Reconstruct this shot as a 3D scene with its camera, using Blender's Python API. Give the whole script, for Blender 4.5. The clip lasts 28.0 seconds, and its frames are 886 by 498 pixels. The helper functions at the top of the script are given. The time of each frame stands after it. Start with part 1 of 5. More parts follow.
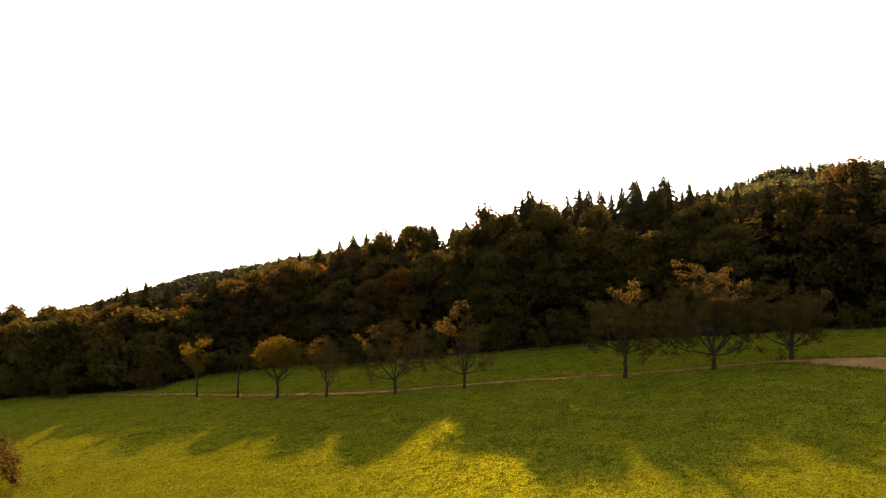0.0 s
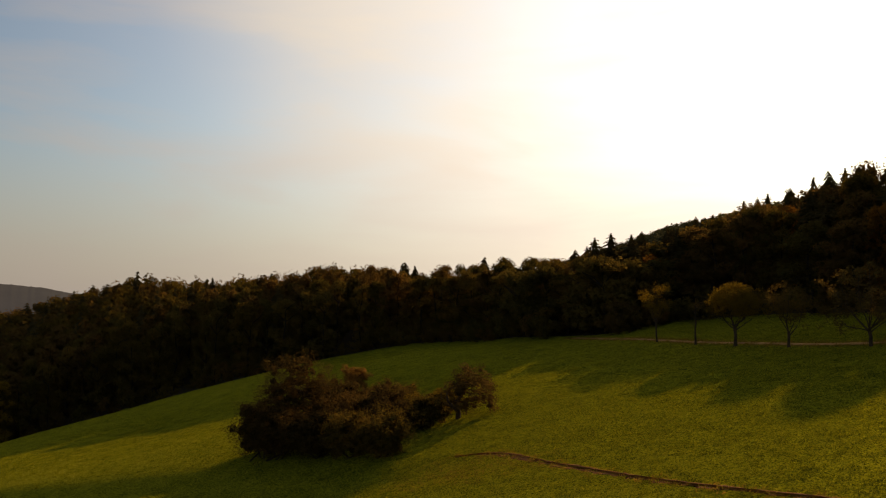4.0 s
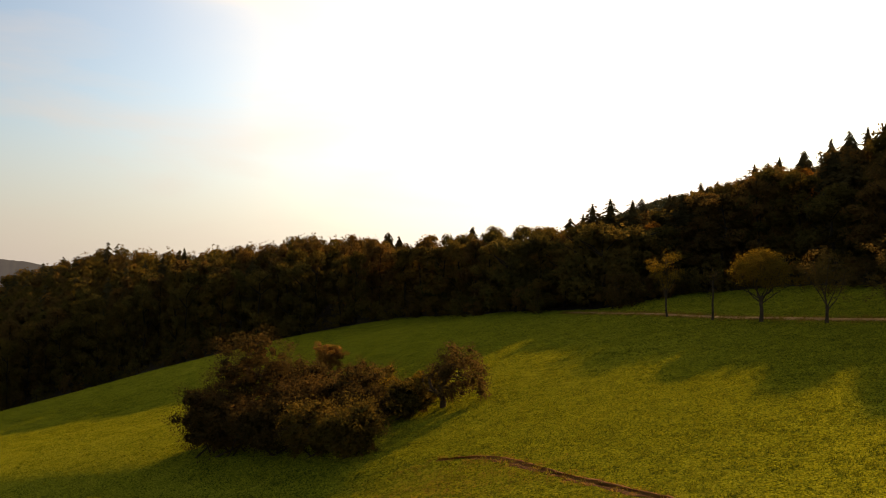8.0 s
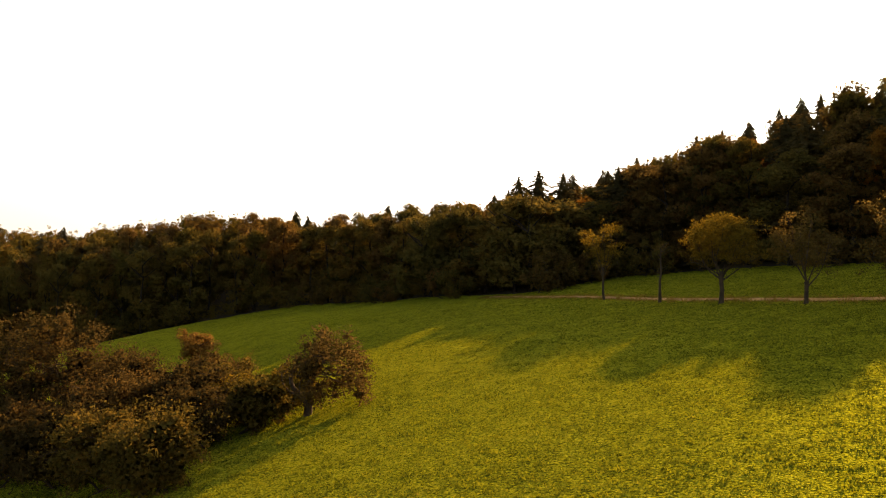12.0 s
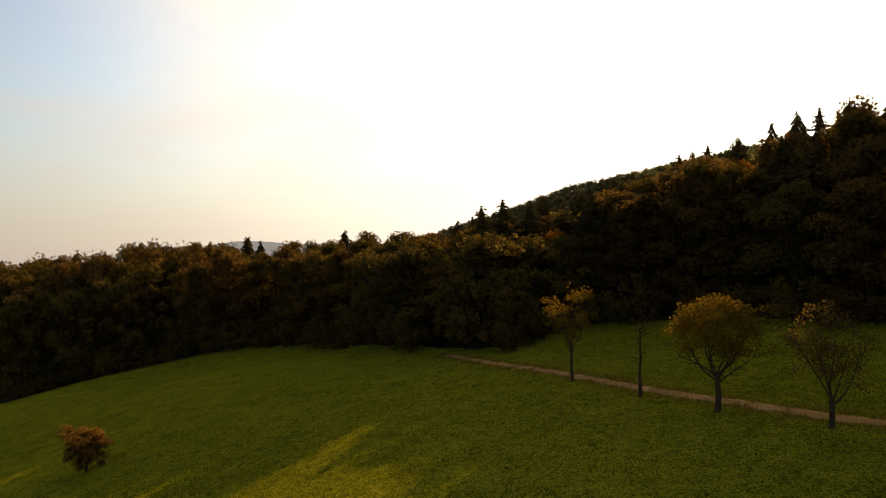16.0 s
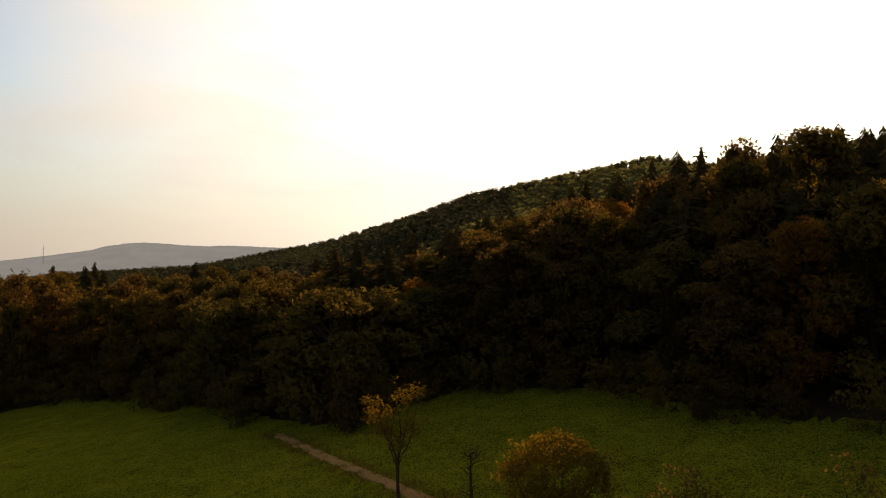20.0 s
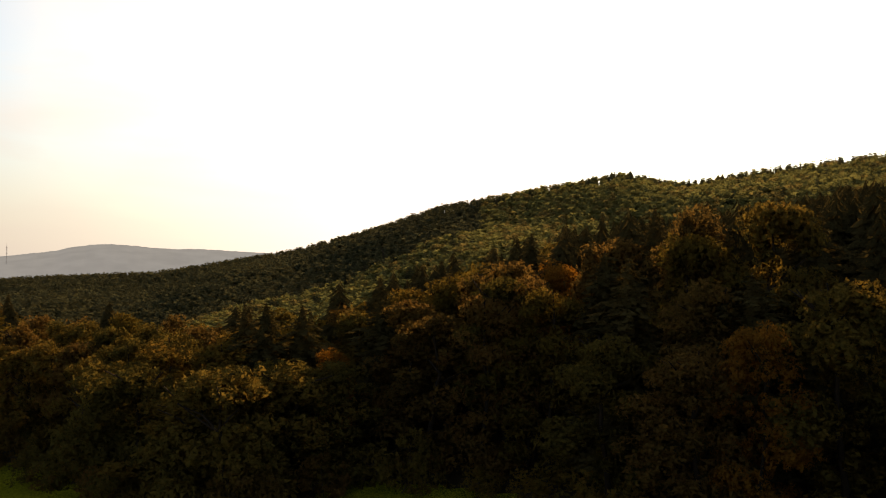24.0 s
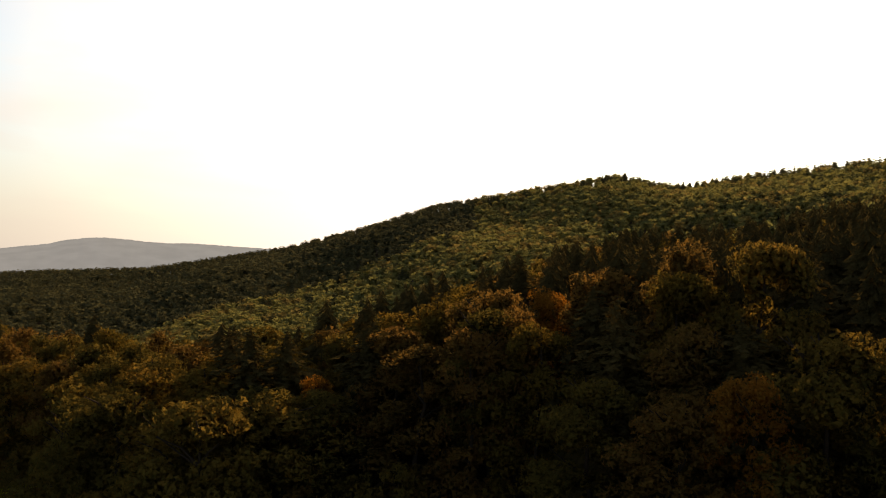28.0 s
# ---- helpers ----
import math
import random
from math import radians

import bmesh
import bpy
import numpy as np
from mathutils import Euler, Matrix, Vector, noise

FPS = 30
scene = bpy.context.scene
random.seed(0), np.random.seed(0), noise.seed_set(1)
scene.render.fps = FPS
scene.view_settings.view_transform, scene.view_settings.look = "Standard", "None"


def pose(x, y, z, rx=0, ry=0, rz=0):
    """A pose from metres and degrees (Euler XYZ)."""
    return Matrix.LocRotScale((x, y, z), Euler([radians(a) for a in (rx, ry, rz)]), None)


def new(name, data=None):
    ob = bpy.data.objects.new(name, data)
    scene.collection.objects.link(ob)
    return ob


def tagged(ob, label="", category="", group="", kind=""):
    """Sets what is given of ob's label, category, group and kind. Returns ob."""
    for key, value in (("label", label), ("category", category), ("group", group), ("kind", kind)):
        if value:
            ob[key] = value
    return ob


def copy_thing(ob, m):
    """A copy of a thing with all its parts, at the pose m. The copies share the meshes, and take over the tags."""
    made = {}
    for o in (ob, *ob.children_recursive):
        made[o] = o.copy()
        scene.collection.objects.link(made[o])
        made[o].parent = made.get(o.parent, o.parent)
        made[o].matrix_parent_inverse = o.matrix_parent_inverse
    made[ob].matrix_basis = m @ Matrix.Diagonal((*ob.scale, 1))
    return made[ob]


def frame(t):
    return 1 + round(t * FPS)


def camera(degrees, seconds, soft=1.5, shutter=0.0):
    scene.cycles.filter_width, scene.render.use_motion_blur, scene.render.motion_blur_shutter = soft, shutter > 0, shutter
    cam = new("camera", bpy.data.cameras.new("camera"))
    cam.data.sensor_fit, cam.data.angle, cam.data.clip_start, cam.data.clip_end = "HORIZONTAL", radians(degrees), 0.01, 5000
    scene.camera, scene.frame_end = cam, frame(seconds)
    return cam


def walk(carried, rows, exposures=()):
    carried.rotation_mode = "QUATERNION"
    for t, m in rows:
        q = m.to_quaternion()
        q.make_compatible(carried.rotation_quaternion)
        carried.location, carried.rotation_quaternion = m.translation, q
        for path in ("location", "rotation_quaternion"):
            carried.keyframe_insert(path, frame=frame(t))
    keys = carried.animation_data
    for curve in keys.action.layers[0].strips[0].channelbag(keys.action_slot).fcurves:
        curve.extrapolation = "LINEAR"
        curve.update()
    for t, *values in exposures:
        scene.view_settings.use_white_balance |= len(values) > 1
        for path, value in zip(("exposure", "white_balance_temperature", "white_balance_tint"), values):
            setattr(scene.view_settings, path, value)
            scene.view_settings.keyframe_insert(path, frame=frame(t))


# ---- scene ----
cam = camera(58.88, 28.0, soft=1.1)
# seconds, eye in metres, Euler turn in degrees
PATH_ROWS = [
    (0, -0.37, -0.40, 12.72, 97.29, 0.16, 1.58),
    (0.5, 0.72, -0.69, 12.56, 96.56, 0.57, 13.22),
    (1, 1.89, -0.84, 12.54, 95.90, 0.32, 25.69),
    (1.5, 3.00, -0.88, 12.74, 95.13, 0.42, 37.49),
    (2, 3.77, -0.95, 12.88, 94.63, 0.54, 43.23),
    (2.5, 3.99, -0.85, 12.87, 94.40, 0.45, 43.68),
    (3, 3.77, -0.42, 12.72, 94.38, 0.30, 40.70),
    (3.5, 3.24, 0.21, 12.47, 94.25, 0.02, 36.67),
    (5.5, 0.69, 3.35, 11.72, 93.00, -0.54, 35.16),
    (6, -0.10, 4.45, 11.66, 92.69, -0.49, 35.80),
    (6.5, -0.94, 5.73, 11.67, 92.36, -0.48, 36.04),
    (7, -1.84, 7.17, 11.64, 92.14, -0.46, 35.79),
    (7.5, -2.73, 8.75, 11.67, 91.96, -0.43, 35.26),
    (8, -3.67, 10.34, 11.64, 91.83, -0.42, 34.83),
    (8.5, -4.57, 12.16, 11.53, 91.74, -0.38, 34.31),
    (9, -5.49, 13.97, 11.21, 91.69, -0.53, 33.80),
    (9.5, -6.38, 15.80, 10.69, 91.63, -0.67, 33.12),
    (10, -7.24, 17.70, 10.11, 91.58, -0.78, 32.29),
    (10.5, -8.04, 19.64, 9.60, 91.58, -0.96, 31.35),
    (11, -8.79, 21.58, 9.32, 91.45, -1.11, 30.34),
    (11.5, -9.51, 23.61, 9.41, 91.48, -1.07, 29.65),
    (12, -10.10, 25.48, 9.72, 91.42, -0.95, 29.62),
    (12.5, -10.57, 27.10, 10.32, 91.32, -0.68, 29.76),
    (14.5, -12.41, 34.10, 13.59, 91.23, -0.29, 29.95),
    (15, -12.67, 35.32, 14.50, 91.12, 0.01, 29.40),
    (15.5, -12.92, 37.17, 15.47, 90.96, 0.32, 29.04),
    (16, -13.05, 39.05, 16.39, 90.86, 0.66, 28.61),
    (16.5, -13.10, 40.82, 17.11, 90.87, 0.80, 28.09),
    (17, -13.15, 42.47, 17.79, 90.89, 0.89, 27.29),
    (17.5, -13.03, 44.24, 18.43, 90.92, 0.94, 26.58),
    (18, -12.71, 45.74, 19.06, 90.95, 0.98, 25.89),
    (18.5, -12.40, 47.14, 19.77, 90.95, 0.98, 24.95),
    (19, -12.36, 48.79, 20.40, 90.96, 0.86, 23.95),
    (19.5, -12.52, 50.78, 21.04, 90.91, 0.54, 22.77),
    (20, -12.71, 52.74, 21.70, 90.96, 0.45, 21.80),
    (20.5, -12.65, 54.61, 22.42, 90.98, 0.24, 20.83),
    (21, -12.62, 56.36, 23.09, 90.94, 0.10, 19.70),
    (21.5, -12.53, 58.05, 23.80, 91.01, 0.10, 18.84),
    (23.5, -11.95, 63.11, 26.88, 91.51, -0.59, 18.82),
    (24, -11.71, 63.75, 27.62, 91.47, -0.69, 19.84),
    (24.5, -11.78, 63.98, 28.33, 91.52, -0.75, 20.03),
    (25, -11.79, 64.14, 29.11, 91.55, -0.88, 19.70),
    (25.5, -11.81, 64.24, 29.76, 91.56, -1.06, 19.13),
    (26, -11.81, 64.31, 30.23, 91.60, -1.22, 18.93),
    (26.5, -11.77, 64.39, 30.47, 91.46, -1.24, 19.00),
    (27, -11.76, 64.51, 30.51, 91.40, -1.26, 19.33),
    (27.5, -11.72, 64.67, 30.48, 91.42, -1.31, 19.33),
    (28, -11.53, 64.94, 30.48, 91.24, -1.35, 19.41),
]
# seconds, stops: the clip's camera opens up as it turns to the hill and closes over the wood
EXPOSURES = [(t, stops, 9850, 30) for t, stops in ((0.0, 1.8), (0.5, 1.05), (1.0, 0.3), (2.0, -0.1), (3.5, 0.1), (6.0, 0.4), (8.0, 0.85), (10.0, 1.25), (11.5, 1.75), (14.5, 1.15),
                                                    (17.0, 0.5), (20.0, 0.45), (24.0, 0.8), (28.0, 0.8))]
walk(cam, [(t, pose(x, y, z, rx, ry, rz)) for t, x, y, z, rx, ry, rz in PATH_ROWS], EXPOSURES)

# ---- daylight: a low sun ahead, over the ridge ----
SUN_AZ, SUN_EL = 1.2, 20.0        # degrees left of +y, degrees up
sun_dir = Vector((-math.sin(radians(SUN_AZ)) * math.cos(radians(SUN_EL)),
                  math.cos(radians(SUN_AZ)) * math.cos(radians(SUN_EL)), math.sin(radians(SUN_EL))))
world = bpy.data.worlds.new("world")
scene.world = world
world.use_nodes = True
wn, wl = world.node_tree.nodes, world.node_tree.links
wn.clear()
sky = wn.new("ShaderNodeTexSky")
sky.sky_type = "NISHITA"
sky.sun_disc = False
sky.sun_elevation, sky.sun_rotation = radians(SUN_EL), radians(-SUN_AZ)
sky.altitude, sky.air_density, sky.dust_density, sky.ozone_density = 400, 1.2, 1.3, 1.5
w_coord = wn.new("ShaderNodeTexCoord")
# thin high cloud: stretched noise that whitens the sky
w_map = wn.new("ShaderNodeMapping")
w_map.inputs["Scale"].default_value, w_map.inputs["Location"].default_value = (2.0, 2.0, 9.0), (0.7, 0.3, 0.4)
w_noise = wn.new("ShaderNodeTexNoise")
w_noise.inputs["Scale"].default_value, w_noise.inputs["Detail"].default_value = 1.3, 6.0
w_noise.inputs["Distortion"].default_value = 0.4
w_ramp = wn.new("ShaderNodeMapRange")
w_ramp.inputs["From Min"].default_value, w_ramp.inputs["From Max"].default_value = 0.46, 0.66
w_ramp.inputs["To Max"].default_value = 0.5
w_mix = wn.new("ShaderNodeMix")
w_mix.data_type = "RGBA"
# haze that scatters forward: brighter the nearer the sky is to the sun
w_dot = wn.new("ShaderNodeVectorMath")
w_dot.operation = "DOT_PRODUCT"
w_dot.inputs[1].default_value = sun_dir
w_clamp = wn.new("ShaderNodeMath")
w_clamp.operation = "MAXIMUM"
w_clamp.inputs[1].default_value = 0.0
w_pow = wn.new("ShaderNodeMath")
w_pow.operation = "POWER"
w_pow.inputs[1].default_value = 3.9
w_gain = wn.new("ShaderNodeMath")
w_gain.operation = "MULTIPLY_ADD"
w_gain.inputs[1].default_value, w_gain.inputs[2].default_value = 9.5, 0.1
w_haze = wn.new("ShaderNodeMix")
w_haze.data_type, w_haze.blend_type = "RGBA", "ADD"
w_haze.inputs[0].default_value = 1.0
w_col = wn.new("ShaderNodeVectorMath")
w_col.operation = "SCALE"
w_col.inputs[0].default_value = (0.92, 1.05, 1.04)
w_bg = wn.new("ShaderNodeBackground")
w_bg.inputs["Strength"].default_value = 0.075
w_out = wn.new("ShaderNodeOutputWorld")
wl.new(w_coord.outputs["Generated"], w_map.inputs["Vector"])
wl.new(w_map.outputs["Vector"], w_noise.inputs["Vector"])
wl.new(w_noise.outputs["Fac"], w_ramp.inputs["Value"])
wl.new(w_ramp.outputs["Result"], w_mix.inputs[0])
w_blue = wn.new("ShaderNodeMix")
w_blue.data_type, w_blue.blend_type = "RGBA", "MULTIPLY"
w_blue.inputs[0].default_value = 1.0
w_blue.inputs[7].default_value = (0.65, 1.04, 1.30, 1)
wl.new(sky.outputs["Color"], w_blue.inputs[6])
wl.new(w_blue.outputs[2], w_mix.inputs[6])
w_mix.inputs[7].default_value = (4.1, 4.5, 4.7, 1)
wl.new(w_coord.outputs["Generated"], w_dot.inputs[0])
wl.new(w_dot.outputs["Value"], w_clamp.inputs[0])
wl.new(w_clamp.outputs[0], w_pow.inputs[0])
wl.new(w_pow.outputs[0], w_gain.inputs[0])
wl.new(w_gain.outputs[0], w_col.inputs["Scale"])
w_sep = wn.new("ShaderNodeSeparateXYZ")
w_low = wn.new("ShaderNodeMapRange")
w_low.interpolation_type = "SMOOTHSTEP"
w_low.inputs["From Min"].default_value, w_low.inputs["From Max"].default_value = 0.24, 0.0
w_low.inputs["To Max"].default_value = 0.85
# a soft cloud bank, high to the left of the sun
w_near = wn.new("ShaderNodeVectorMath")
w_near.operation = "DOT_PRODUCT"
w_near.inputs[1].default_value = Vector((-math.sin(radians(25)) * math.cos(radians(27)), math.cos(radians(25)) * math.cos(radians(27)), math.sin(radians(27))))
w_bank = wn.new("ShaderNodeMapRange")
w_bank.interpolation_type = "SMOOTHSTEP"
w_bank.inputs["From Min"].default_value, w_bank.inputs["From Max"].default_value = math.cos(radians(31)), math.cos(radians(17))
w_soft = wn.new("ShaderNodeMapRange")
w_soft.inputs["From Min"].default_value, w_soft.inputs["From Max"].default_value, w_soft.inputs["To Min"].default_value = 0.3, 0.6, 0.35
w_both = wn.new("ShaderNodeMath")
w_both.operation = "MULTIPLY"
w_white = wn.new("ShaderNodeMix")
w_white.data_type = "RGBA"
w_white.inputs[7].default_value = (4.55, 5.7, 6.1, 1)
wl.new(w_coord.outputs["Generated"], w_near.inputs[0])
wl.new(w_near.outputs["Value"], w_bank.inputs["Value"])
wl.new(w_noise.outputs["Fac"], w_soft.inputs["Value"])
wl.new(w_bank.outputs["Result"], w_both.inputs[0])
wl.new(w_soft.outputs["Result"], w_both.inputs[1])
wl.new(w_both.outputs[0], w_white.inputs[0])
wl.new(w_mix.outputs[2], w_white.inputs[6])
w_hor = wn.new("ShaderNodeMix")
w_hor.data_type = "RGBA"
w_hor.inputs[7].default_value = (3.12, 3.54, 3.84, 1)
wl.new(w_coord.outputs["Generated"], w_sep.inputs[0])
wl.new(w_sep.outputs["Z"], w_low.inputs["Value"])
wl.new(w_low.outputs["Result"], w_hor.inputs[0])
wl.new(w_white.outputs[2], w_hor.inputs[6])
wl.new(w_hor.outputs[2], w_haze.inputs[6])
wl.new(w_col.outputs[0], w_haze.inputs[7])
wl.new(w_haze.outputs[2], w_bg.inputs["Color"])
wl.new(w_bg.outputs["Background"], w_out.inputs["Surface"])
sun_data = bpy.data.lights.new("sun", "SUN")
sun_data.energy, sun_data.angle, sun_data.color = 5.0, radians(0.55), (1.0, 0.81, 0.53)
sun = new("sun", sun_data)
sun.rotation_euler = sun_dir.to_track_quat("Z", "Y").to_euler()
sun.location = (0, 60, 120)


# ---- materials ----
def material(name):
    m = bpy.data.materials.new(name)
    m.use_nodes = True
    m.node_tree.nodes.clear()
    return m, m.node_tree.nodes, m.node_tree.links


def ramp_node(n, stops):
    r = n.new("ShaderNodeValToRGB")
    while len(r.color_ramp.elements) < len(stops):
        r.color_ramp.elements.new(0.5)
    for e, (at, c) in zip(r.color_ramp.elements, stops):
        e.position, e.color = at, (*c, 1)
    return r


def leaf_material(name, stops, through_share=0.45, gloss=0.55, cut=0.0, cell=7.0, tilt=0.9, flat=1.0, island=0.2):
    """Foliage: sprays cut into single leaves (cells), each with its own tint and tilt; part of the light passes through.
    cut: how much of a spray is leaf (0: whole); cell: leaves to the metre; flat: how much the cells are drawn out."""
    m, n, l = material(name)
    geo, info = n.new("ShaderNodeNewGeometry"), n.new("ShaderNodeObjectInfo")
    coord = n.new("ShaderNodeTexCoord")
    pos = n.new("ShaderNodeTexNoise")
    pos.inputs["Scale"].default_value, pos.inputs["Detail"].default_value = 0.35, 2.0
    l.new(coord.outputs["Object"], pos.inputs["Vector"])
    stretch = n.new("ShaderNodeMapping")
    stretch.inputs["Scale"].default_value = (1, 1, flat)
    l.new(coord.outputs["Object"], stretch.inputs["Vector"])
    vor = n.new("ShaderNodeTexVoronoi")
    vor.inputs["Scale"].default_value = cell
    l.new(stretch.outputs[0], vor.inputs["Vector"])
    split = n.new("ShaderNodeSeparateColor")
    l.new(vor.outputs["Color"], split.inputs[0])

    def plus(value, gain, other):
        q = n.new("ShaderNodeMath")
        q.operation = "MULTIPLY_ADD"
        q.inputs[1].default_value = gain
        l.new(value, q.inputs[0])
        if isinstance(other, float):
            q.inputs[2].default_value = other
        else:
            l.new(other, q.inputs[2])
        return q.outputs[0]

    fac = plus(pos.outputs["Fac"], 0.55, -0.14 - island / 2)
    fac = plus(geo.outputs["Random Per Island"], island, fac)
    fac = plus(split.outputs[0], 0.26, fac)
    fac = plus(info.outputs["Random"], 0.38, fac)
    r = ramp_node(n, stops)
    l.new(fac, r.inputs[0])
    lean = n.new("ShaderNodeVectorMath")
    lean.operation = "MULTIPLY_ADD"
    lean.inputs[1].default_value = (tilt, tilt, tilt)
    lean.inputs[2].default_value = (-tilt / 2, -tilt / 2, -tilt / 2)
    l.new(vor.outputs["Color"], lean.inputs[0])
    both = n.new("ShaderNodeVectorMath")
    l.new(geo.outputs["Normal"], both.inputs[0])
    l.new(lean.outputs[0], both.inputs[1])
    norm = n.new("ShaderNodeVectorMath")
    norm.operation = "NORMALIZE"
    l.new(both.outputs[0], norm.inputs[0])
    p = n.new("ShaderNodeBsdfDiffuse")
    p.inputs["Roughness"].default_value = gloss
    t = n.new("ShaderNodeBsdfTranslucent")
    mix = n.new("ShaderNodeMixShader")
    mix.inputs[0].default_value = through_share
    o = n.new("ShaderNodeOutputMaterial")
    for q in (p, t):
        l.new(r.outputs[0], q.inputs["Color"])
        l.new(norm.outputs[0], q.inputs["Normal"])
    l.new(p.outputs[0], mix.inputs[1])
    l.new(t.outputs[0], mix.inputs[2])
    if cut:
        hole = n.new("ShaderNodeMath")
        hole.operation = "GREATER_THAN"
        hole.inputs[1].default_value = cut
        l.new(vor.outputs["Distance"], hole.inputs[0])
        clear = n.new("ShaderNodeBsdfTransparent")
        open_mix = n.new("ShaderNodeMixShader")
        l.new(hole.outputs[0], open_mix.inputs[0])
        l.new(mix.outputs[0], open_mix.inputs[1])
        l.new(clear.outputs[0], open_mix.inputs[2])
        mix = open_mix
    l.new(mix.outputs[0], o.inputs["Surface"])
    return m


def rough_material(name, stops, scale, fine=40.0, rough=0.9, bump=0.4, second=None):
    """Earth, bark, gravel: noise at two scales and a bump."""
    m, n, l = material(name)
    coord = n.new("ShaderNodeTexCoord")
    big, small = n.new("ShaderNodeTexNoise"), n.new("ShaderNodeTexNoise")
    big.inputs["Scale"].default_value, big.inputs["Detail"].default_value = scale, 5.0
    small.inputs["Scale"].default_value, small.inputs["Detail"].default_value = fine, 4.0
    for q in (big, small):
        l.new(coord.outputs["Object"], q.inputs["Vector"])
    a = n.new("ShaderNodeMix")
    a.inputs[0].default_value = 0.4
    l.new(big.outputs["Fac"], a.inputs[2])
    l.new(small.outputs["Fac"], a.inputs[3])
    r = ramp_node(n, stops)
    l.new(a.outputs[0], r.inputs[0])
    p = n.new("ShaderNodeBsdfPrincipled")
    p.inputs["Roughness"].default_value = rough
    p.inputs["Specular IOR Level"].default_value = 0.03
    bm = n.new("ShaderNodeBump")
    bm.inputs["Strength"].default_value, bm.inputs["Distance"].default_value = bump, 0.05
    l.new(small.outputs["Fac"], bm.inputs["Height"])
    l.new(r.outputs[0], p.inputs["Base Color"])
    l.new(bm.outputs[0], p.inputs["Normal"])
    o = n.new("ShaderNodeOutputMaterial")
    l.new(p.outputs[0], o.inputs["Surface"])
    return m


def meadow_material():
    """Short uneven grass: patches, tufts with shade painted dark in the gaps between them, fine blades."""
    m, n, l = material("meadow_grass")
    coord = n.new("ShaderNodeTexCoord")
    tex = []
    for sc, d in ((0.035, 4.0), (0.45, 6.0), (14.0, 8.0)):
        q = n.new("ShaderNodeTexNoise")
        q.inputs["Scale"].default_value, q.inputs["Detail"].default_value = sc, d
        l.new(coord.outputs["Object"], q.inputs["Vector"])
        tex.append(q)
    warp = n.new("ShaderNodeVectorMath")
    warp.operation = "MULTIPLY_ADD"
    warp.inputs[1].default_value = (0.12, 0.12, 0.12)
    l.new(tex[2].outputs["Color"], warp.inputs[0])
    l.new(coord.outputs["Object"], warp.inputs[2])
    tuft = n.new("ShaderNodeTexVoronoi")
    tuft.inputs["Scale"].default_value = 9.0
    l.new(warp.outputs[0], tuft.inputs["Vector"])
    hue = n.new("ShaderNodeSeparateColor")
    l.new(tuft.outputs["Color"], hue.inputs[0])

    def blend(a, b, share):
        q = n.new("ShaderNodeMix")
        q.inputs[0].default_value = share
        l.new(a, q.inputs[2])
        l.new(b, q.inputs[3])
        return q.outputs[0]

    base = blend(blend(tex[0].outputs["Fac"], tex[1].outputs["Fac"], 0.5), tex[2].outputs["Fac"], 0.55)
    # colour darkens away from each tuft's middle, for the shade between tufts
    gap_shade = n.new("ShaderNodeMath")
    gap_shade.operation = "MULTIPLY_ADD"
    gap_shade.inputs[1].default_value = -0.34
    l.new(tuft.outputs["Distance"], gap_shade.inputs[0])
    l.new(base, gap_shade.inputs[2])
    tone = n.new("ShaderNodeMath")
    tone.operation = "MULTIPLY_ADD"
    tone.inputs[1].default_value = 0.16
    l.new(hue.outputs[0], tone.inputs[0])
    l.new(gap_shade.outputs[0], tone.inputs[2])
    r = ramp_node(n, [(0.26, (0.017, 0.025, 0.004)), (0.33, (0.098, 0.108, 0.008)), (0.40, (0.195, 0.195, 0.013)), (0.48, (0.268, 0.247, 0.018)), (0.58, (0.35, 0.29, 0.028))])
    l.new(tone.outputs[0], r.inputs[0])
    p = n.new("ShaderNodeBsdfDiffuse")
    p.inputs["Roughness"].default_value = 0.7
    mound = n.new("ShaderNodeMath")
    mound.operation = "MULTIPLY_ADD"
    mound.inputs[1].default_value = -0.8
    l.new(tuft.outputs["Distance"], mound.inputs[0])
    l.new(tex[2].outputs["Fac"], mound.inputs[2])
    bump = n.new("ShaderNodeBump")
    bump.inputs["Strength"].default_value, bump.inputs["Distance"].default_value = 1.0, 0.16
    l.new(mound.outputs[0], bump.inputs["Height"])
    bump2 = n.new("ShaderNodeBump")
    bump2.inputs["Strength"].default_value, bump2.inputs["Distance"].default_value = 0.6, 0.5
    l.new(tex[1].outputs["Fac"], bump2.inputs["Height"])
    l.new(bump2.outputs[0], bump.inputs["Normal"])
    l.new(r.outputs[0], p.inputs["Color"])
    l.new(bump.outputs[0], p.inputs["Normal"])
    # leaves of grass shine a little, most of all towards the light
    shine = n.new("ShaderNodeBsdfGlossy")
    shine.inputs["Roughness"].default_value, shine.inputs["Color"].default_value = 0.55, (0.27, 0.28, 0.02, 1)
    l.new(bump.outputs[0], shine.inputs["Normal"])
    coat = n.new("ShaderNodeMixShader")
    coat.inputs[0].default_value = 0.065
    l.new(p.outputs[0], coat.inputs[1])
    l.new(shine.outputs[0], coat.inputs[2])
    o = n.new("ShaderNodeOutputMaterial")
    l.new(coat.outputs[0], o.inputs["Surface"])
    return m


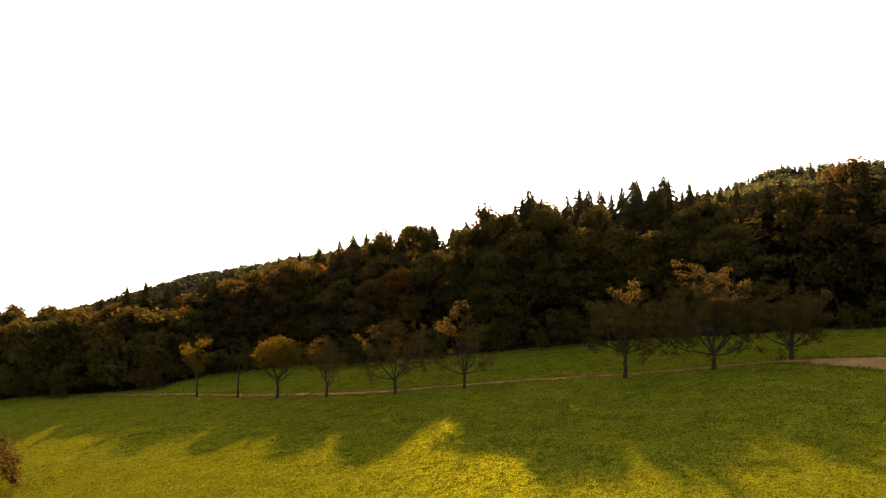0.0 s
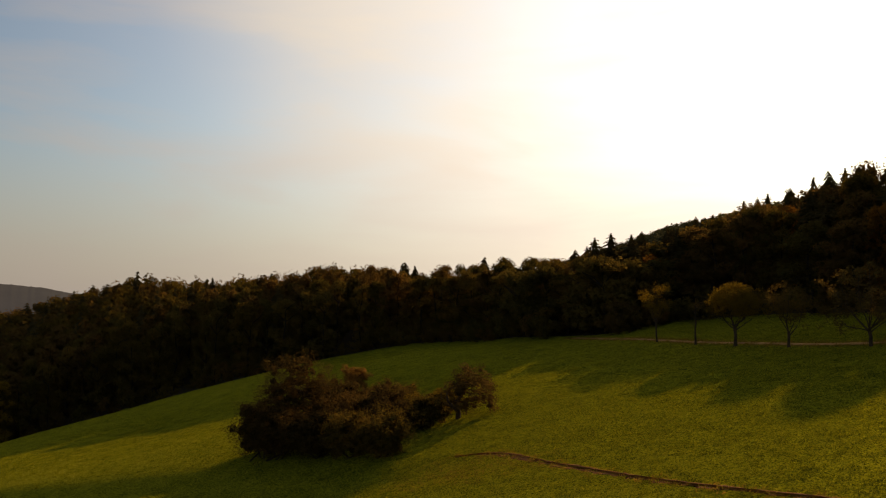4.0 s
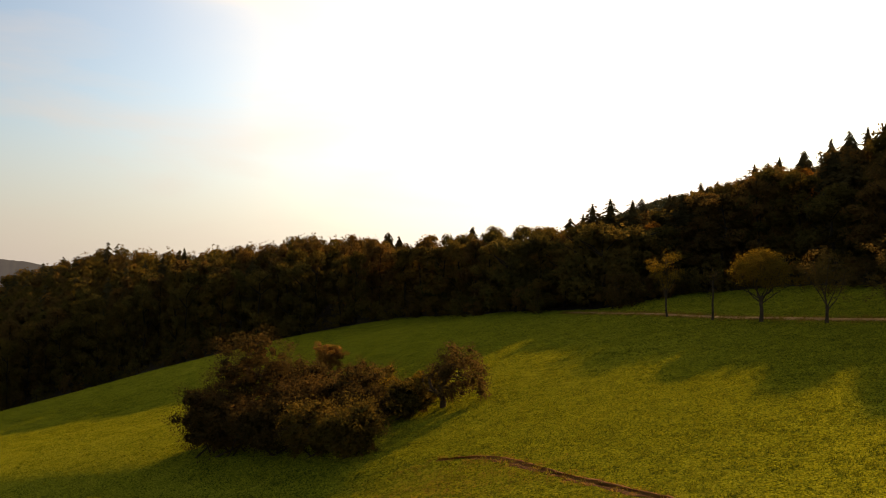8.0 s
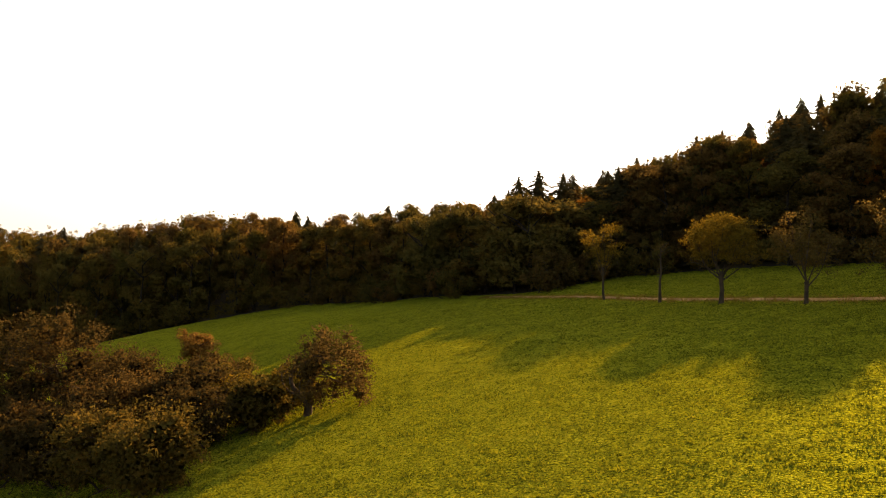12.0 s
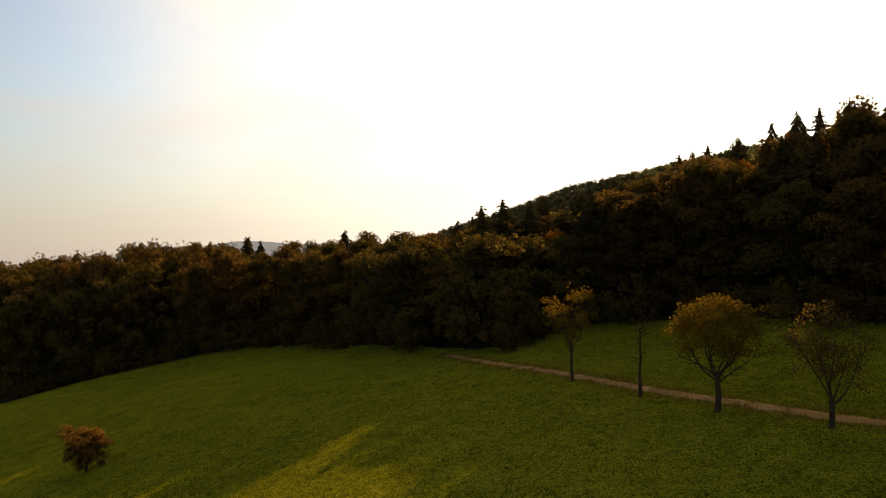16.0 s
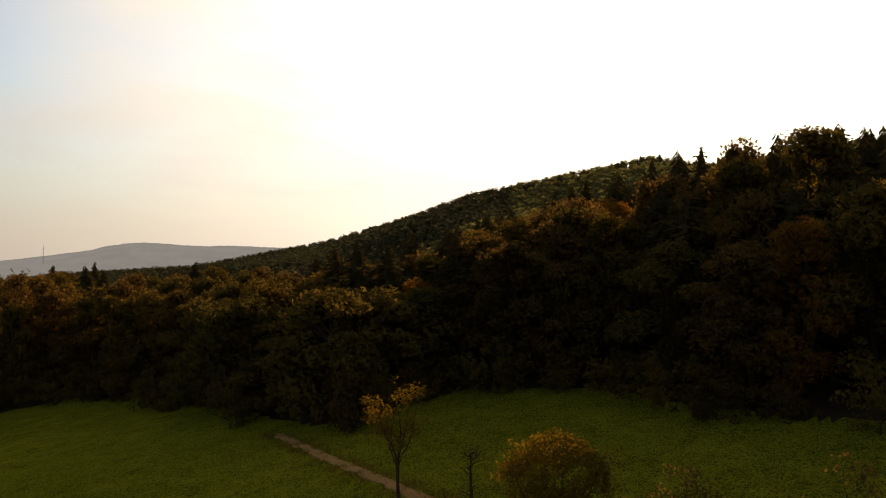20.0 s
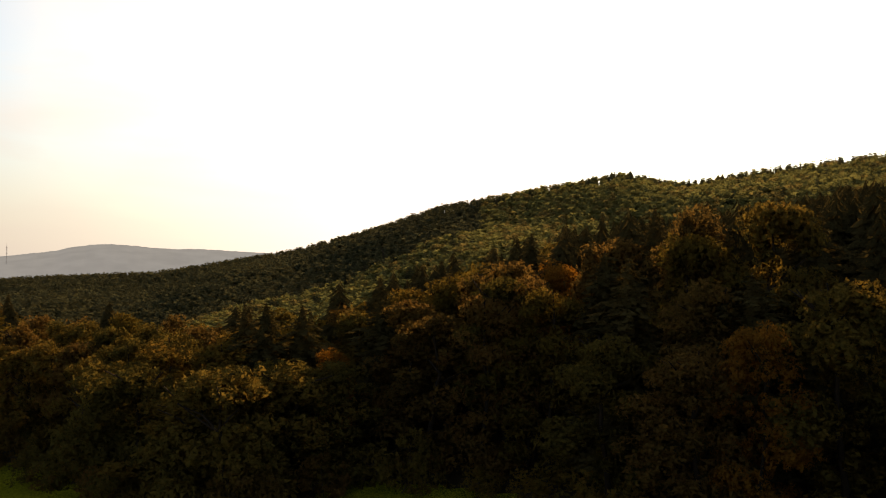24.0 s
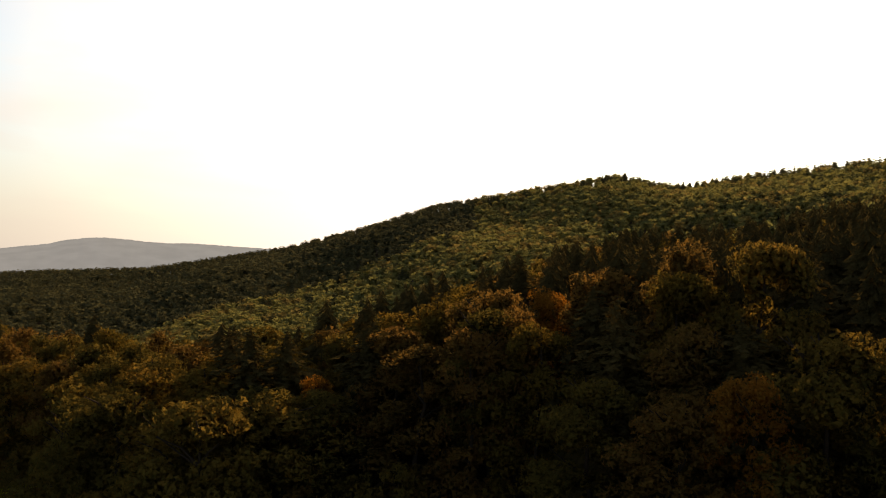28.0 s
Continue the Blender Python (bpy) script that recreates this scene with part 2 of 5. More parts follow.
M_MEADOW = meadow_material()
M_GRASS = leaf_material("grass_blades", [(0.0, (0.045, 0.056, 0.007)), (0.25, (0.095, 0.105, 0.010)), (0.55, (0.18, 0.175, 0.014)), (0.85, (0.26, 0.235, 0.018)), (1.0, (0.31, 0.265, 0.03))], 0.34, cell=3.0, tilt=0.5, island=0.8)
M_DRY = leaf_material("dry_grass_blades", [(0.0, (0.12, 0.09, 0.02)), (0.5, (0.22, 0.135, 0.022)), (1.0, (0.29, 0.15, 0.028))], 0.55, cell=3.0, tilt=0.4)
M_EARTH = rough_material("dirt", [(0.3, (0.034, 0.012, 0.002)), (0.5, (0.085, 0.030, 0.005)), (0.7, (0.17, 0.062, 0.010))], 1.6, 14.0, 0.95, 0.9)
M_GRAVEL = rough_material("pale_gravel", [(0.3, (0.216, 0.108, 0.036)), (0.5, (0.324, 0.162, 0.054)), (0.7, (0.421, 0.221, 0.079))], 0.5, 22.0)
M_BARK = rough_material("brown_bark", [(0.3, (0.03, 0.02, 0.012)), (0.6, (0.075, 0.048, 0.028)), (0.8, (0.13, 0.088, 0.055))], 2.0, 18.0, 0.9, 0.8)
M_STEEL = rough_material("weathered_steel", [(0.35, (0.12, 0.11, 0.10)), (0.5, (0.30, 0.29, 0.28)), (0.7, (0.42, 0.41, 0.40))], 2.5, 10.0, 0.6, 0.2)
M_DARK_BARK = rough_material("dark_bark", [(0.3, (0.014, 0.010, 0.007)), (0.6, (0.035, 0.024, 0.016)), (0.8, (0.065, 0.045, 0.03))], 2.0, 18.0, 0.9, 0.8)
M_FLOOR = rough_material("forest_floor", [(0.3, (0.025, 0.017, 0.010)), (0.6, (0.05, 0.034, 0.018)), (0.8, (0.08, 0.055, 0.025))], 0.5, 8.0)
M_GREEN = leaf_material("green_leaves", [(0.0, (0.045, 0.038, 0.010)), (0.4, (0.090, 0.067, 0.016)), (0.75, (0.145, 0.092, 0.020)), (1.0, (0.199, 0.107, 0.027))], 0.42, cut=0.56, cell=5.5)
M_OLIVE = leaf_material("olive_leaves", [(0.0, (0.055, 0.043, 0.009)), (0.5, (0.113, 0.074, 0.015)), (0.8, (0.156, 0.087, 0.019)), (1.0, (0.204, 0.093, 0.022))], 0.42, cut=0.56, cell=5.5)
M_RUST = leaf_material("rust_leaves", [(0.0, (0.055, 0.037, 0.013)), (0.4, (0.104, 0.063, 0.017)), (0.8, (0.157, 0.081, 0.022)), (1.0, (0.199, 0.091, 0.027))], 0.5, cut=0.56, cell=5.5)
M_YELLOW = leaf_material("yellow_leaves", [(0.0, (0.087, 0.059, 0.011)), (0.4, (0.162, 0.100, 0.013)), (0.8, (0.242, 0.135, 0.017)), (1.0, (0.311, 0.140, 0.020))], 0.42, cut=0.72, cell=9.0)
M_BROWN = leaf_material("thin_brown_leaves", [(0.0, (0.062, 0.044, 0.014)), (0.4, (0.110, 0.070, 0.018)), (0.8, (0.165, 0.090, 0.022)), (1.0, (0.21, 0.10, 0.026))], 0.5, cell=9.0)
M_COPPER = leaf_material("copper_leaves", [(0.0, (0.10, 0.056, 0.016)), (0.4, (0.18, 0.092, 0.022)), (0.8, (0.26, 0.12, 0.028)), (1.0, (0.31, 0.13, 0.03))], 0.5, cell=9.0)
M_ORANGE = leaf_material("orange_leaves", [(0.0, (0.11, 0.055, 0.010)), (0.4, (0.20, 0.085, 0.014)), (0.8, (0.30, 0.115, 0.018)), (1.0, (0.32, 0.085, 0.018))], 0.42, cut=0.52, cell=7.0)
# haze over the far wood is put into these three leaf colours
M_HAZED_GOLD = leaf_material("hazed_gold_leaves", [(0.0, (0.126, 0.108, 0.038)), (0.5, (0.175, 0.137, 0.046)), (1.0, (0.224, 0.158, 0.056))], 0.42, cut=0.62, cell=1.5)
M_HAZED_OLIVE = leaf_material("hazed_olive_leaves", [(0.0, (0.099, 0.104, 0.037)), (0.5, (0.139, 0.137, 0.046)), (1.0, (0.185, 0.167, 0.056))], 0.42, cut=0.62, cell=1.5)
M_HAZED_GREEN = leaf_material("hazed_green_leaves", [(0.0, (0.041, 0.045, 0.025)), (0.4, (0.059, 0.061, 0.031)), (0.8, (0.077, 0.077, 0.036)), (1.0, (0.092, 0.084, 0.038))], 0.4, cut=0.62, cell=1.5)
M_NEEDLE = leaf_material("spruce_needles", [(0.0, (0.035, 0.030, 0.012)), (0.5, (0.062, 0.047, 0.017)), (1.0, (0.10, 0.066, 0.021))], 0.3, cut=0.74, cell=6.0, flat=1.5)
# far needles, greyed so that their colour carries the haze
M_HAZED_NEEDLE = leaf_material("hazed_needles", [(0.0, (0.053, 0.053, 0.024)), (0.5, (0.071, 0.068, 0.031)), (1.0, (0.090, 0.081, 0.035))], 0.4, cell=1.6)
M_SHRUB = leaf_material("shrub_leaves", [(0.0, (0.033, 0.024, 0.008)), (0.4, (0.071, 0.044, 0.013)), (0.75, (0.117, 0.062, 0.017)), (1.0, (0.173, 0.083, 0.026))], 0.4, 0.45, cut=0.60, cell=8.0)

# ---- the lie of the land ----
EYE_X, EYE_Y = -12.0, 65.0


def soft(v, w):
    return w * np.logaddexp(0.0, np.asarray(v, float) / w)


def ease(v, a, b):
    u = np.clip((np.asarray(v, float) - a) / (b - a), 0, 1)
    return u * u * (3 - 2 * u)


AZ_K = [-180, -110, -60, -25, -10, 3, 7, 13, 20, 25, 31, 40, 48, 54, 60, 75, 95, 110, 180]
CREST_K = [-20, 40, 140, 158, 107, 95, 110, 101, 87, 63, 38, 9, 1, -12, -25, -45, -42, -40, -20]
FLOOR_K = [-30, 10, 40, 40, 28, 14, 8, 0, -10, -18, -28, -40, -48, -52, -56, -60, -57, -55, -30]
FAR_K = [900, 800, 700, 690, 700, 720, 750, 800, 850, 900, 1000, 1050, 1100, 1100, 1100, 1100, 1050, 1000, 900]
START_K = [130, 150, 190, 190, 185, 170, 155, 115, 95, 90, 92, 105, 140, 330, 380, 330, 200, 140, 130]


def height(x, y):
    """The ground's height: a tilted meadow, a dip beyond the wood, and the ridge behind it."""
    x, y = np.asarray(x, float), np.asarray(y, float)
    near = 7.72 + 0.0966 * (y - 88) + 0.1186 * (x + 21)
    near = near - 0.10 * soft(75 - y, 8) * (1 / (1 + np.exp((x + 28) / 10)))
    near = near - 1.1 * np.exp(-((x + 66) / 17) ** 2 - ((y - 77) / 15) ** 2)
    near = near + 0.10 * np.sin(x * 0.21 + 0.7) * np.sin(y * 0.17 + 1.1) + 0.16 * np.sin(x * 0.083 + y * 0.061)
    # shallow hollows: under the thicket, and along the wood's foot
    near = near - 0.5 * np.exp(-((x + 45) / 11) ** 2 - ((y - 57) / 8) ** 2)
    near = near - 0.8 * np.exp(-((x + 86) / 15) ** 2 - ((y - 131) / 14) ** 2) - 0.35 * np.exp(-((x + 60) / 16) ** 2 - ((y - 117) / 11) ** 2)
    # a bank runs across the slope below the thicket, with a flatter terrace under it
    foot = np.interp(x, [-95, -75, -57, -40, -30], [39, 44, 48.5, 47, 46])
    near = near + (0.13 * soft(foot - 4 - y, 1.5) - 1.2 / (1 + np.exp((y - foot + 2.2) / 0.9))) / (1 + np.exp((x + 32) / 3))
    # westwards the meadow falls into the valley, and the wood beyond it climbs a hill
    near = near - 0.155 * soft(-120 - x, 5)
    across, along = -0.459 * (x + 127) + 0.889 * (y - 123), -0.889 * (x + 127) - 0.459 * (y - 123)
    cap = np.interp(along, [-30, 0, 20, 60, 90, 125], [0, 8, 10, 22, 36, 47])
    near = near + np.minimum(np.interp(along, [20, 80], [0.30, 0.40]) * soft(across, 4), cap) * ease(across, 0, 20)
    near = near - 4.2 * np.exp(-((x + 107) / 28) ** 2 - ((y - 75) / 26) ** 2)
    dx, dy = x - EYE_X, y - EYE_Y
    d = np.hypot(dx, dy)
    az = np.degrees(np.arctan2(-dx, dy))
    crest, floor_z = np.interp(az, AZ_K, CREST_K), np.interp(az, AZ_K, FLOOR_K)
    far_d, start = np.interp(az, AZ_K, FAR_K), np.interp(az, AZ_K, START_K)
    rough = 5.0 * np.sin(x * 0.013 + 1.0) * np.sin(y * 0.011) + 3.0 * np.sin(x * 0.031 + y * 0.023)
    up = floor_z + (crest - floor_z) * np.clip((d - 380) / (far_d - 380), 0, 1) ** 0.9 + rough * ease(d, 300, 480) * ease(far_d - d, -50, 200)
    down = -70 + (crest + 70) * (1 - ease(d, far_d, far_d + 900))
    far = np.where(d < far_d, up, down)
    k = ease(d, start, start + 120)
    return near * (1 - k) + far * k


def hz(x, y):
    return float(height(x, y))


# ---- mesh helpers ----
def mesh_object(name, verts, faces, mat, parent=None, smooth=False):
    me = bpy.data.meshes.new(name)
    verts, faces = np.asarray(verts, np.float32), np.asarray(faces, np.int32)
    k = faces.shape[1]
    me.vertices.add(len(verts))
    me.vertices.foreach_set("co", verts.ravel())
    me.loops.add(faces.size)
    me.loops.foreach_set("vertex_index", faces.ravel())
    me.polygons.add(len(faces))
    me.polygons.foreach_set("loop_start", np.arange(0, faces.size, k, dtype=np.int32))
    if smooth:
        me.polygons.foreach_set("use_smooth", np.ones(len(faces), bool))
    me.materials.append(mat)
    me.update(calc_edges=True)
    ob = new(name, me)
    if parent:
        ob.parent = parent
    return ob


def unit(v):
    return v / (np.linalg.norm(v, axis=-1, keepdims=True) + 1e-9)


def leaf_cards(rng, centres, length, width, spread=1.0, droop=0.0, out=None):
    """Folded leaf blades (two triangles each) at the centres."""
    n = len(centres)
    axis = unit(rng.normal(size=(n, 3)) * spread + (0 if out is None else out))
    axis[:, 2] -= droop
    axis = unit(axis)
    side = unit(np.cross(axis, rng.normal(size=(n, 3))))
    normal = np.cross(axis, side)
    ln = (length * rng.uniform(0.65, 1.35, n))[:, None]
    wd = (width * rng.uniform(0.65, 1.35, n))[:, None]
    fold = normal * wd * 0.3
    v = np.stack([centres - axis * ln / 2, centres + side * wd / 2 + fold, centres + axis * ln / 2, centres - side * wd / 2 + fold], 1).reshape(-1, 3)
    i = np.arange(n)[:, None] * 4
    f = np.concatenate([i + [[0, 1, 2]], i + [[0, 2, 3]]], 1).reshape(-1, 3)
    return v, f


def surface_cards(rng, centres, normals, size, loose=0.4):
    """Leaf sprays that lie along a crown's surface, loosely turned."""
    n = len(centres)
    nrm = unit(unit(normals) + rng.normal(size=(n, 3)) * loose)
    axis = unit(np.cross(nrm, rng.normal(size=(n, 3))))
    side = np.cross(nrm, axis)
    ln = (size * rng.uniform(0.65, 1.35, n))[:, None]
    wd = ln * rng.uniform(0.5, 0.8, (n, 1))
    fold = nrm * wd * -0.25
    v = np.stack([centres - axis * ln / 2, centres + side * wd / 2 + fold, centres + axis * ln / 2, centres - side * wd / 2 + fold], 1).reshape(-1, 3)
    i = np.arange(n)[:, None] * 4
    f = np.concatenate([i + [[0, 1, 2]], i + [[0, 2, 3]]], 1).reshape(-1, 3)
    return v, f


def tubes(paths, sides=6):
    """Tapered limbs: each path is (points, radii). One mesh of triangles."""
    vs, fs, at = [], [], 0
    ring = np.linspace(0, 2 * np.pi, sides, endpoint=False)
    for pts, rad in paths:
        pts = np.asarray(pts, float)
        tang = unit(np.gradient(pts, axis=0))
        ref = np.where(np.abs(tang[:, 2:3]) > 0.9, [[1.0, 0, 0]], [[0, 0, 1.0]])
        a = unit(np.cross(tang, ref))
        b = np.cross(tang, a)
        r = np.asarray(rad, float)[:, None, None]
        v = pts[:, None] + r * (np.cos(ring)[None, :, None] * a[:, None] + np.sin(ring)[None, :, None] * b[:, None])
        m = len(pts)
        vs.append(v.reshape(-1, 3))
        j = np.arange(sides)
        for k in range(m - 1):
            p0, p1 = at + k * sides + j, at + k * sides + (j + 1) % sides
            q0, q1 = p0 + sides, p1 + sides
            fs.append(np.stack([p0, p1, q1], 1))
            fs.append(np.stack([p0, q1, q0], 1))
        at += m * sides
    return np.concatenate(vs), np.concatenate(fs)


def bent(rng, a, b, n=5, wob=0.08, sag=0.0):
    t = np.linspace(0, 1, n)[:, None]
    a, b = np.asarray(a, float), np.asarray(b, float)
    p = a + (b - a) * t
    w = np.linalg.norm(b - a) * wob
    p[1:-1] += rng.normal(size=(n - 2, 3)) * w
    p[:, 2] += sag * np.sin(np.pi * t[:, 0])
    return p


def broad_tree(name, seed, tall, crown_r, crown_lo, leaf_mat, bark_mat, leaves=3000, leaf=0.34, limbs=7, twigs=5, stems=1, trunk_r=None,
               clump=0.8, fill=0.35, split="limb", dense=0.0):
    """A tree or shrub: trunk with limbs and twigs, and a crown of many leaves in clumps."""
    rng = np.random.default_rng(seed)
    root = new(name)
    trunk_r = trunk_r or tall * 0.018
    mid = np.array([0, 0, (crown_lo + tall) / 2])
    half = np.array([crown_r, crown_r, (tall - crown_lo) / 2])
    fork = np.array([0, 0, max(crown_lo * 0.8, tall * 0.12)])
    trunk, branch, tips = [], [], []
    for s in range(stems):
        base = np.array([0, 0, -0.3]) if stems == 1 else np.array([*rng.normal(size=2) * crown_r * 0.25, -0.3])
        f = fork + (0 if stems == 1 else np.array([*rng.normal(size=2) * crown_r * 0.25, 0]))
        tp = mid + half * [0.1 * rng.normal(), 0.1 * rng.normal(), 0.55]
        p = np.concatenate([bent(rng, base, f, 4, 0.02), bent(rng, f, tp, 5, 0.05)[1:]])
        r = trunk_r * np.interp(np.arange(len(p)), [0, 1, 3, len(p) - 1], [1.45, 1.05, 0.85, 0.18])
        trunk.append((p, r))
        for k in range(limbs):
            u = rng.uniform(0.25, 0.95)
            j = 3 + u * (len(p) - 4)
            o = p[int(j)] + (p[min(int(j) + 1, len(p) - 1)] - p[int(j)]) * (j - int(j))
            ang = 2 * np.pi * (k + rng.uniform(-0.3, 0.3)) / limbs
            e = mid + half * [np.cos(ang) * rng.uniform(0.55, 0.9), np.sin(ang) * rng.uniform(0.55, 0.9), rng.uniform(-0.75, 0.75)]
            q = bent(rng, o, e, 5, 0.07, sag=0.08 * crown_r)
            branch.append((q, trunk_r * np.linspace(0.5, 0.10, 5)))
            tips.append(e)
            for w in range(twigs):
                s0 = q[rng.integers(1, 5)]
                d = unit(rng.normal(size=3) + unit(e - mid) * 0.6)
                e2 = s0 + d * crown_r * rng.uniform(0.25, 0.5)
                branch.append((bent(rng, s0, e2, 3, 0.08), trunk_r * np.linspace(0.16, 0.04, 3)))
                tips.append(e2)
    if split == "limb":
        v, f = tubes(trunk, 8)
        mesh_object("trunk", v, f, bark_mat, root, True)
        for k in range(0, len(branch), twigs + 1):
            v, f = tubes(branch[k:k + twigs + 1], 5)
            mesh_object("limb", v, f, bark_mat, root, True)
    else:
        per = limbs * (twigs + 1)
        for k in range(stems):
            v, f = tubes([trunk[k]] + branch[k * per:(k + 1) * per], 4)
            mesh_object("stem", v, f, bark_mat, root, True)
    # clump centres: the twig tips and points spread over an uneven shell
    m = max(12, int(len(tips) * 0.8))
    d = unit(rng.normal(size=(m, 3)))
    rr = rng.uniform(fill, 1.0, m) ** 0.6
    lump = 1 + 0.18 * np.sin(d[:, 0] * 5 + seed) * np.sin(d[:, 1] * 4 + seed * 2) + 0.12 * np.sin(d[:, 2] * 7 + seed)
    shell = mid + d * half * (rr * lump)[:, None]
    cl = np.concatenate([np.array(tips), shell])
    weight = rng.uniform(0.4, 1.6, len(cl))
    pick = rng.choice(len(cl), leaves, p=weight / weight.sum())
    off = unit(rng.normal(size=(leaves, 3))) * (rng.uniform(0, 1, leaves) ** 0.5)[:, None] * clump * crown_r * 0.32 * rng.uniform(0.6, 1.4, len(cl))[pick][:, None]
    off[:, 2] *= 0.75
    c = cl[pick] + off
    c[:, 2] = np.maximum(c[:, 2], 0.05 + leaf * 0.3)
    v, f = leaf_cards(rng, c, leaf, leaf * 0.6, 1.0, 0.15, unit(c - mid) * 0.5)
    if dense:
        q = cl[rng.uniform(size=len(cl)) < 0.6]
        q = mid + (q - mid) * 0.78
        q[:, 2] = np.maximum(q[:, 2], 0.4)
        v, f = merged((v, f), foliage_bodies(rng, q, dense * rng.uniform(0.3, 0.55, len(q))))
    mesh_object("crown", v, f, leaf_mat, root)
    return root


ICO_V = unit(np.array([(0, s, t * 1.618) for s in (1, -1) for t in (1, -1)] + [(s, t * 1.618, 0) for s in (1, -1) for t in (1, -1)]
                      + [(t * 1.618, 0, s) for s in (1, -1) for t in (1, -1)], float))
ICO_F = np.array([(a, c, d) for a in range(12) for c in range(a + 1, 12) for d in range(c + 1, 12)
                  if max(np.linalg.norm(ICO_V[a] - ICO_V[c]), np.linalg.norm(ICO_V[c] - ICO_V[d]), np.linalg.norm(ICO_V[a] - ICO_V[d])) < 1.2])


def foliage_bodies(rng, centres, sizes, squash=0.85):
    """Small uneven closed lumps inside a crown: the leaves too deep in to tell apart."""
    v = ICO_V[None] * sizes[:, None, None] * rng.uniform(0.75, 1.15, (len(centres), 12, 1)) * [1, 1, squash] + centres[:, None]
    f = ICO_F[None] + np.arange(len(centres))[:, None, None] * 12
    return v.reshape(-1, 3), f.reshape(-1, 3)


def merged(*bits):
    vs, fs, at = [], [], 0
    for v, f in bits:
        vs.append(v)
        fs.append(f + at)
        at += len(v)
    return np.concatenate(vs), np.concatenate(fs)


def forest_tree(seed, leaf_mat, low=0.04, tall=16.0, leaves=2000, leaf=0.50):
    """A tree of the closed wood: trunk, limbs, and a lumpy crown down to the ground."""
    rng = np.random.default_rng(seed)
    root = new("forest_tree")
    p = bent(rng, (0, 0, -0.4), (rng.normal() * 0.5, rng.normal() * 0.5, tall - 2.2), 7, 0.02)
    paths = [(p, np.linspace(0.24, 0.05, 7))]
    for k in range(6):
        a, j = rng.uniform(0, 6.28), rng.integers(2, 6)
        paths.append((bent(rng, p[j], p[j] + [2.3 * math.cos(a), 2.3 * math.sin(a), 1.8], 3, 0.06), np.linspace(0.10, 0.03, 3)))
    v, f = tubes(paths, 5)
    mesh_object("trunk", v, f, M_DARK_BARK, root, True)
    m = 44
    z = rng.uniform(low, 0.87, m)
    z[:6] = (0.88, 0.86, 0.84, 0.85, 0.80, 0.82)
    a = rng.uniform(0, 6.28, m)
    girth = np.interp(z, [0, 0.15, 0.38, 0.6, 0.75, 0.84, 0.9], [0.7, 0.92, 1.0, 0.9, 0.66, 0.42, 0.2]) * 3.7
    rr = girth * rng.uniform(0.0, 1.0, m) ** 0.3
    lumps = np.stack([rr * np.cos(a), rr * np.sin(a), z * (tall - 1.0)], 1)
    size = rng.uniform(0.85, 1.75, m) * np.interp(z, [0, 0.8, 1], [1.05, 0.95, 0.75])
    w = size ** 2
    pick = rng.choice(m, leaves, p=w / w.sum())
    d = unit(rng.normal(size=(leaves, 3)))
    d[:, 2] = np.where(d[:, 2] < -0.3, -d[:, 2], d[:, 2])
    c = lumps[pick] + d * (size[pick] * rng.uniform(0.78, 1.05, leaves))[:, None] * [1, 1, 0.8]
    c[:, 2] = np.maximum(c[:, 2], 0.2)
    if leaves > 3000:   # a tree seen from near: finer lumps inside
        inner = foliage_bodies(rng, np.repeat(lumps, 4, 0) + unit(rng.normal(size=(4 * m, 3))) * np.repeat(size, 4)[:, None] * 0.33, np.repeat(size, 4) * 0.33)
    else:
        inner = foliage_bodies(rng, lumps, size * 0.58)
    v, f = merged(surface_cards(rng, c, d, leaf, 0.5), inner, foliage_bodies(rng, np.column_stack([rng.uniform(-1.0, 1.0, (20, 2)), np.linspace(low * tall + 1.0, tall * 0.76, 20)]), rng.uniform(0.4, 0.65, 20), 1.0))
    mesh_object("crown", v, f, leaf_mat, root)
    return root, float(v[:, 2].max())


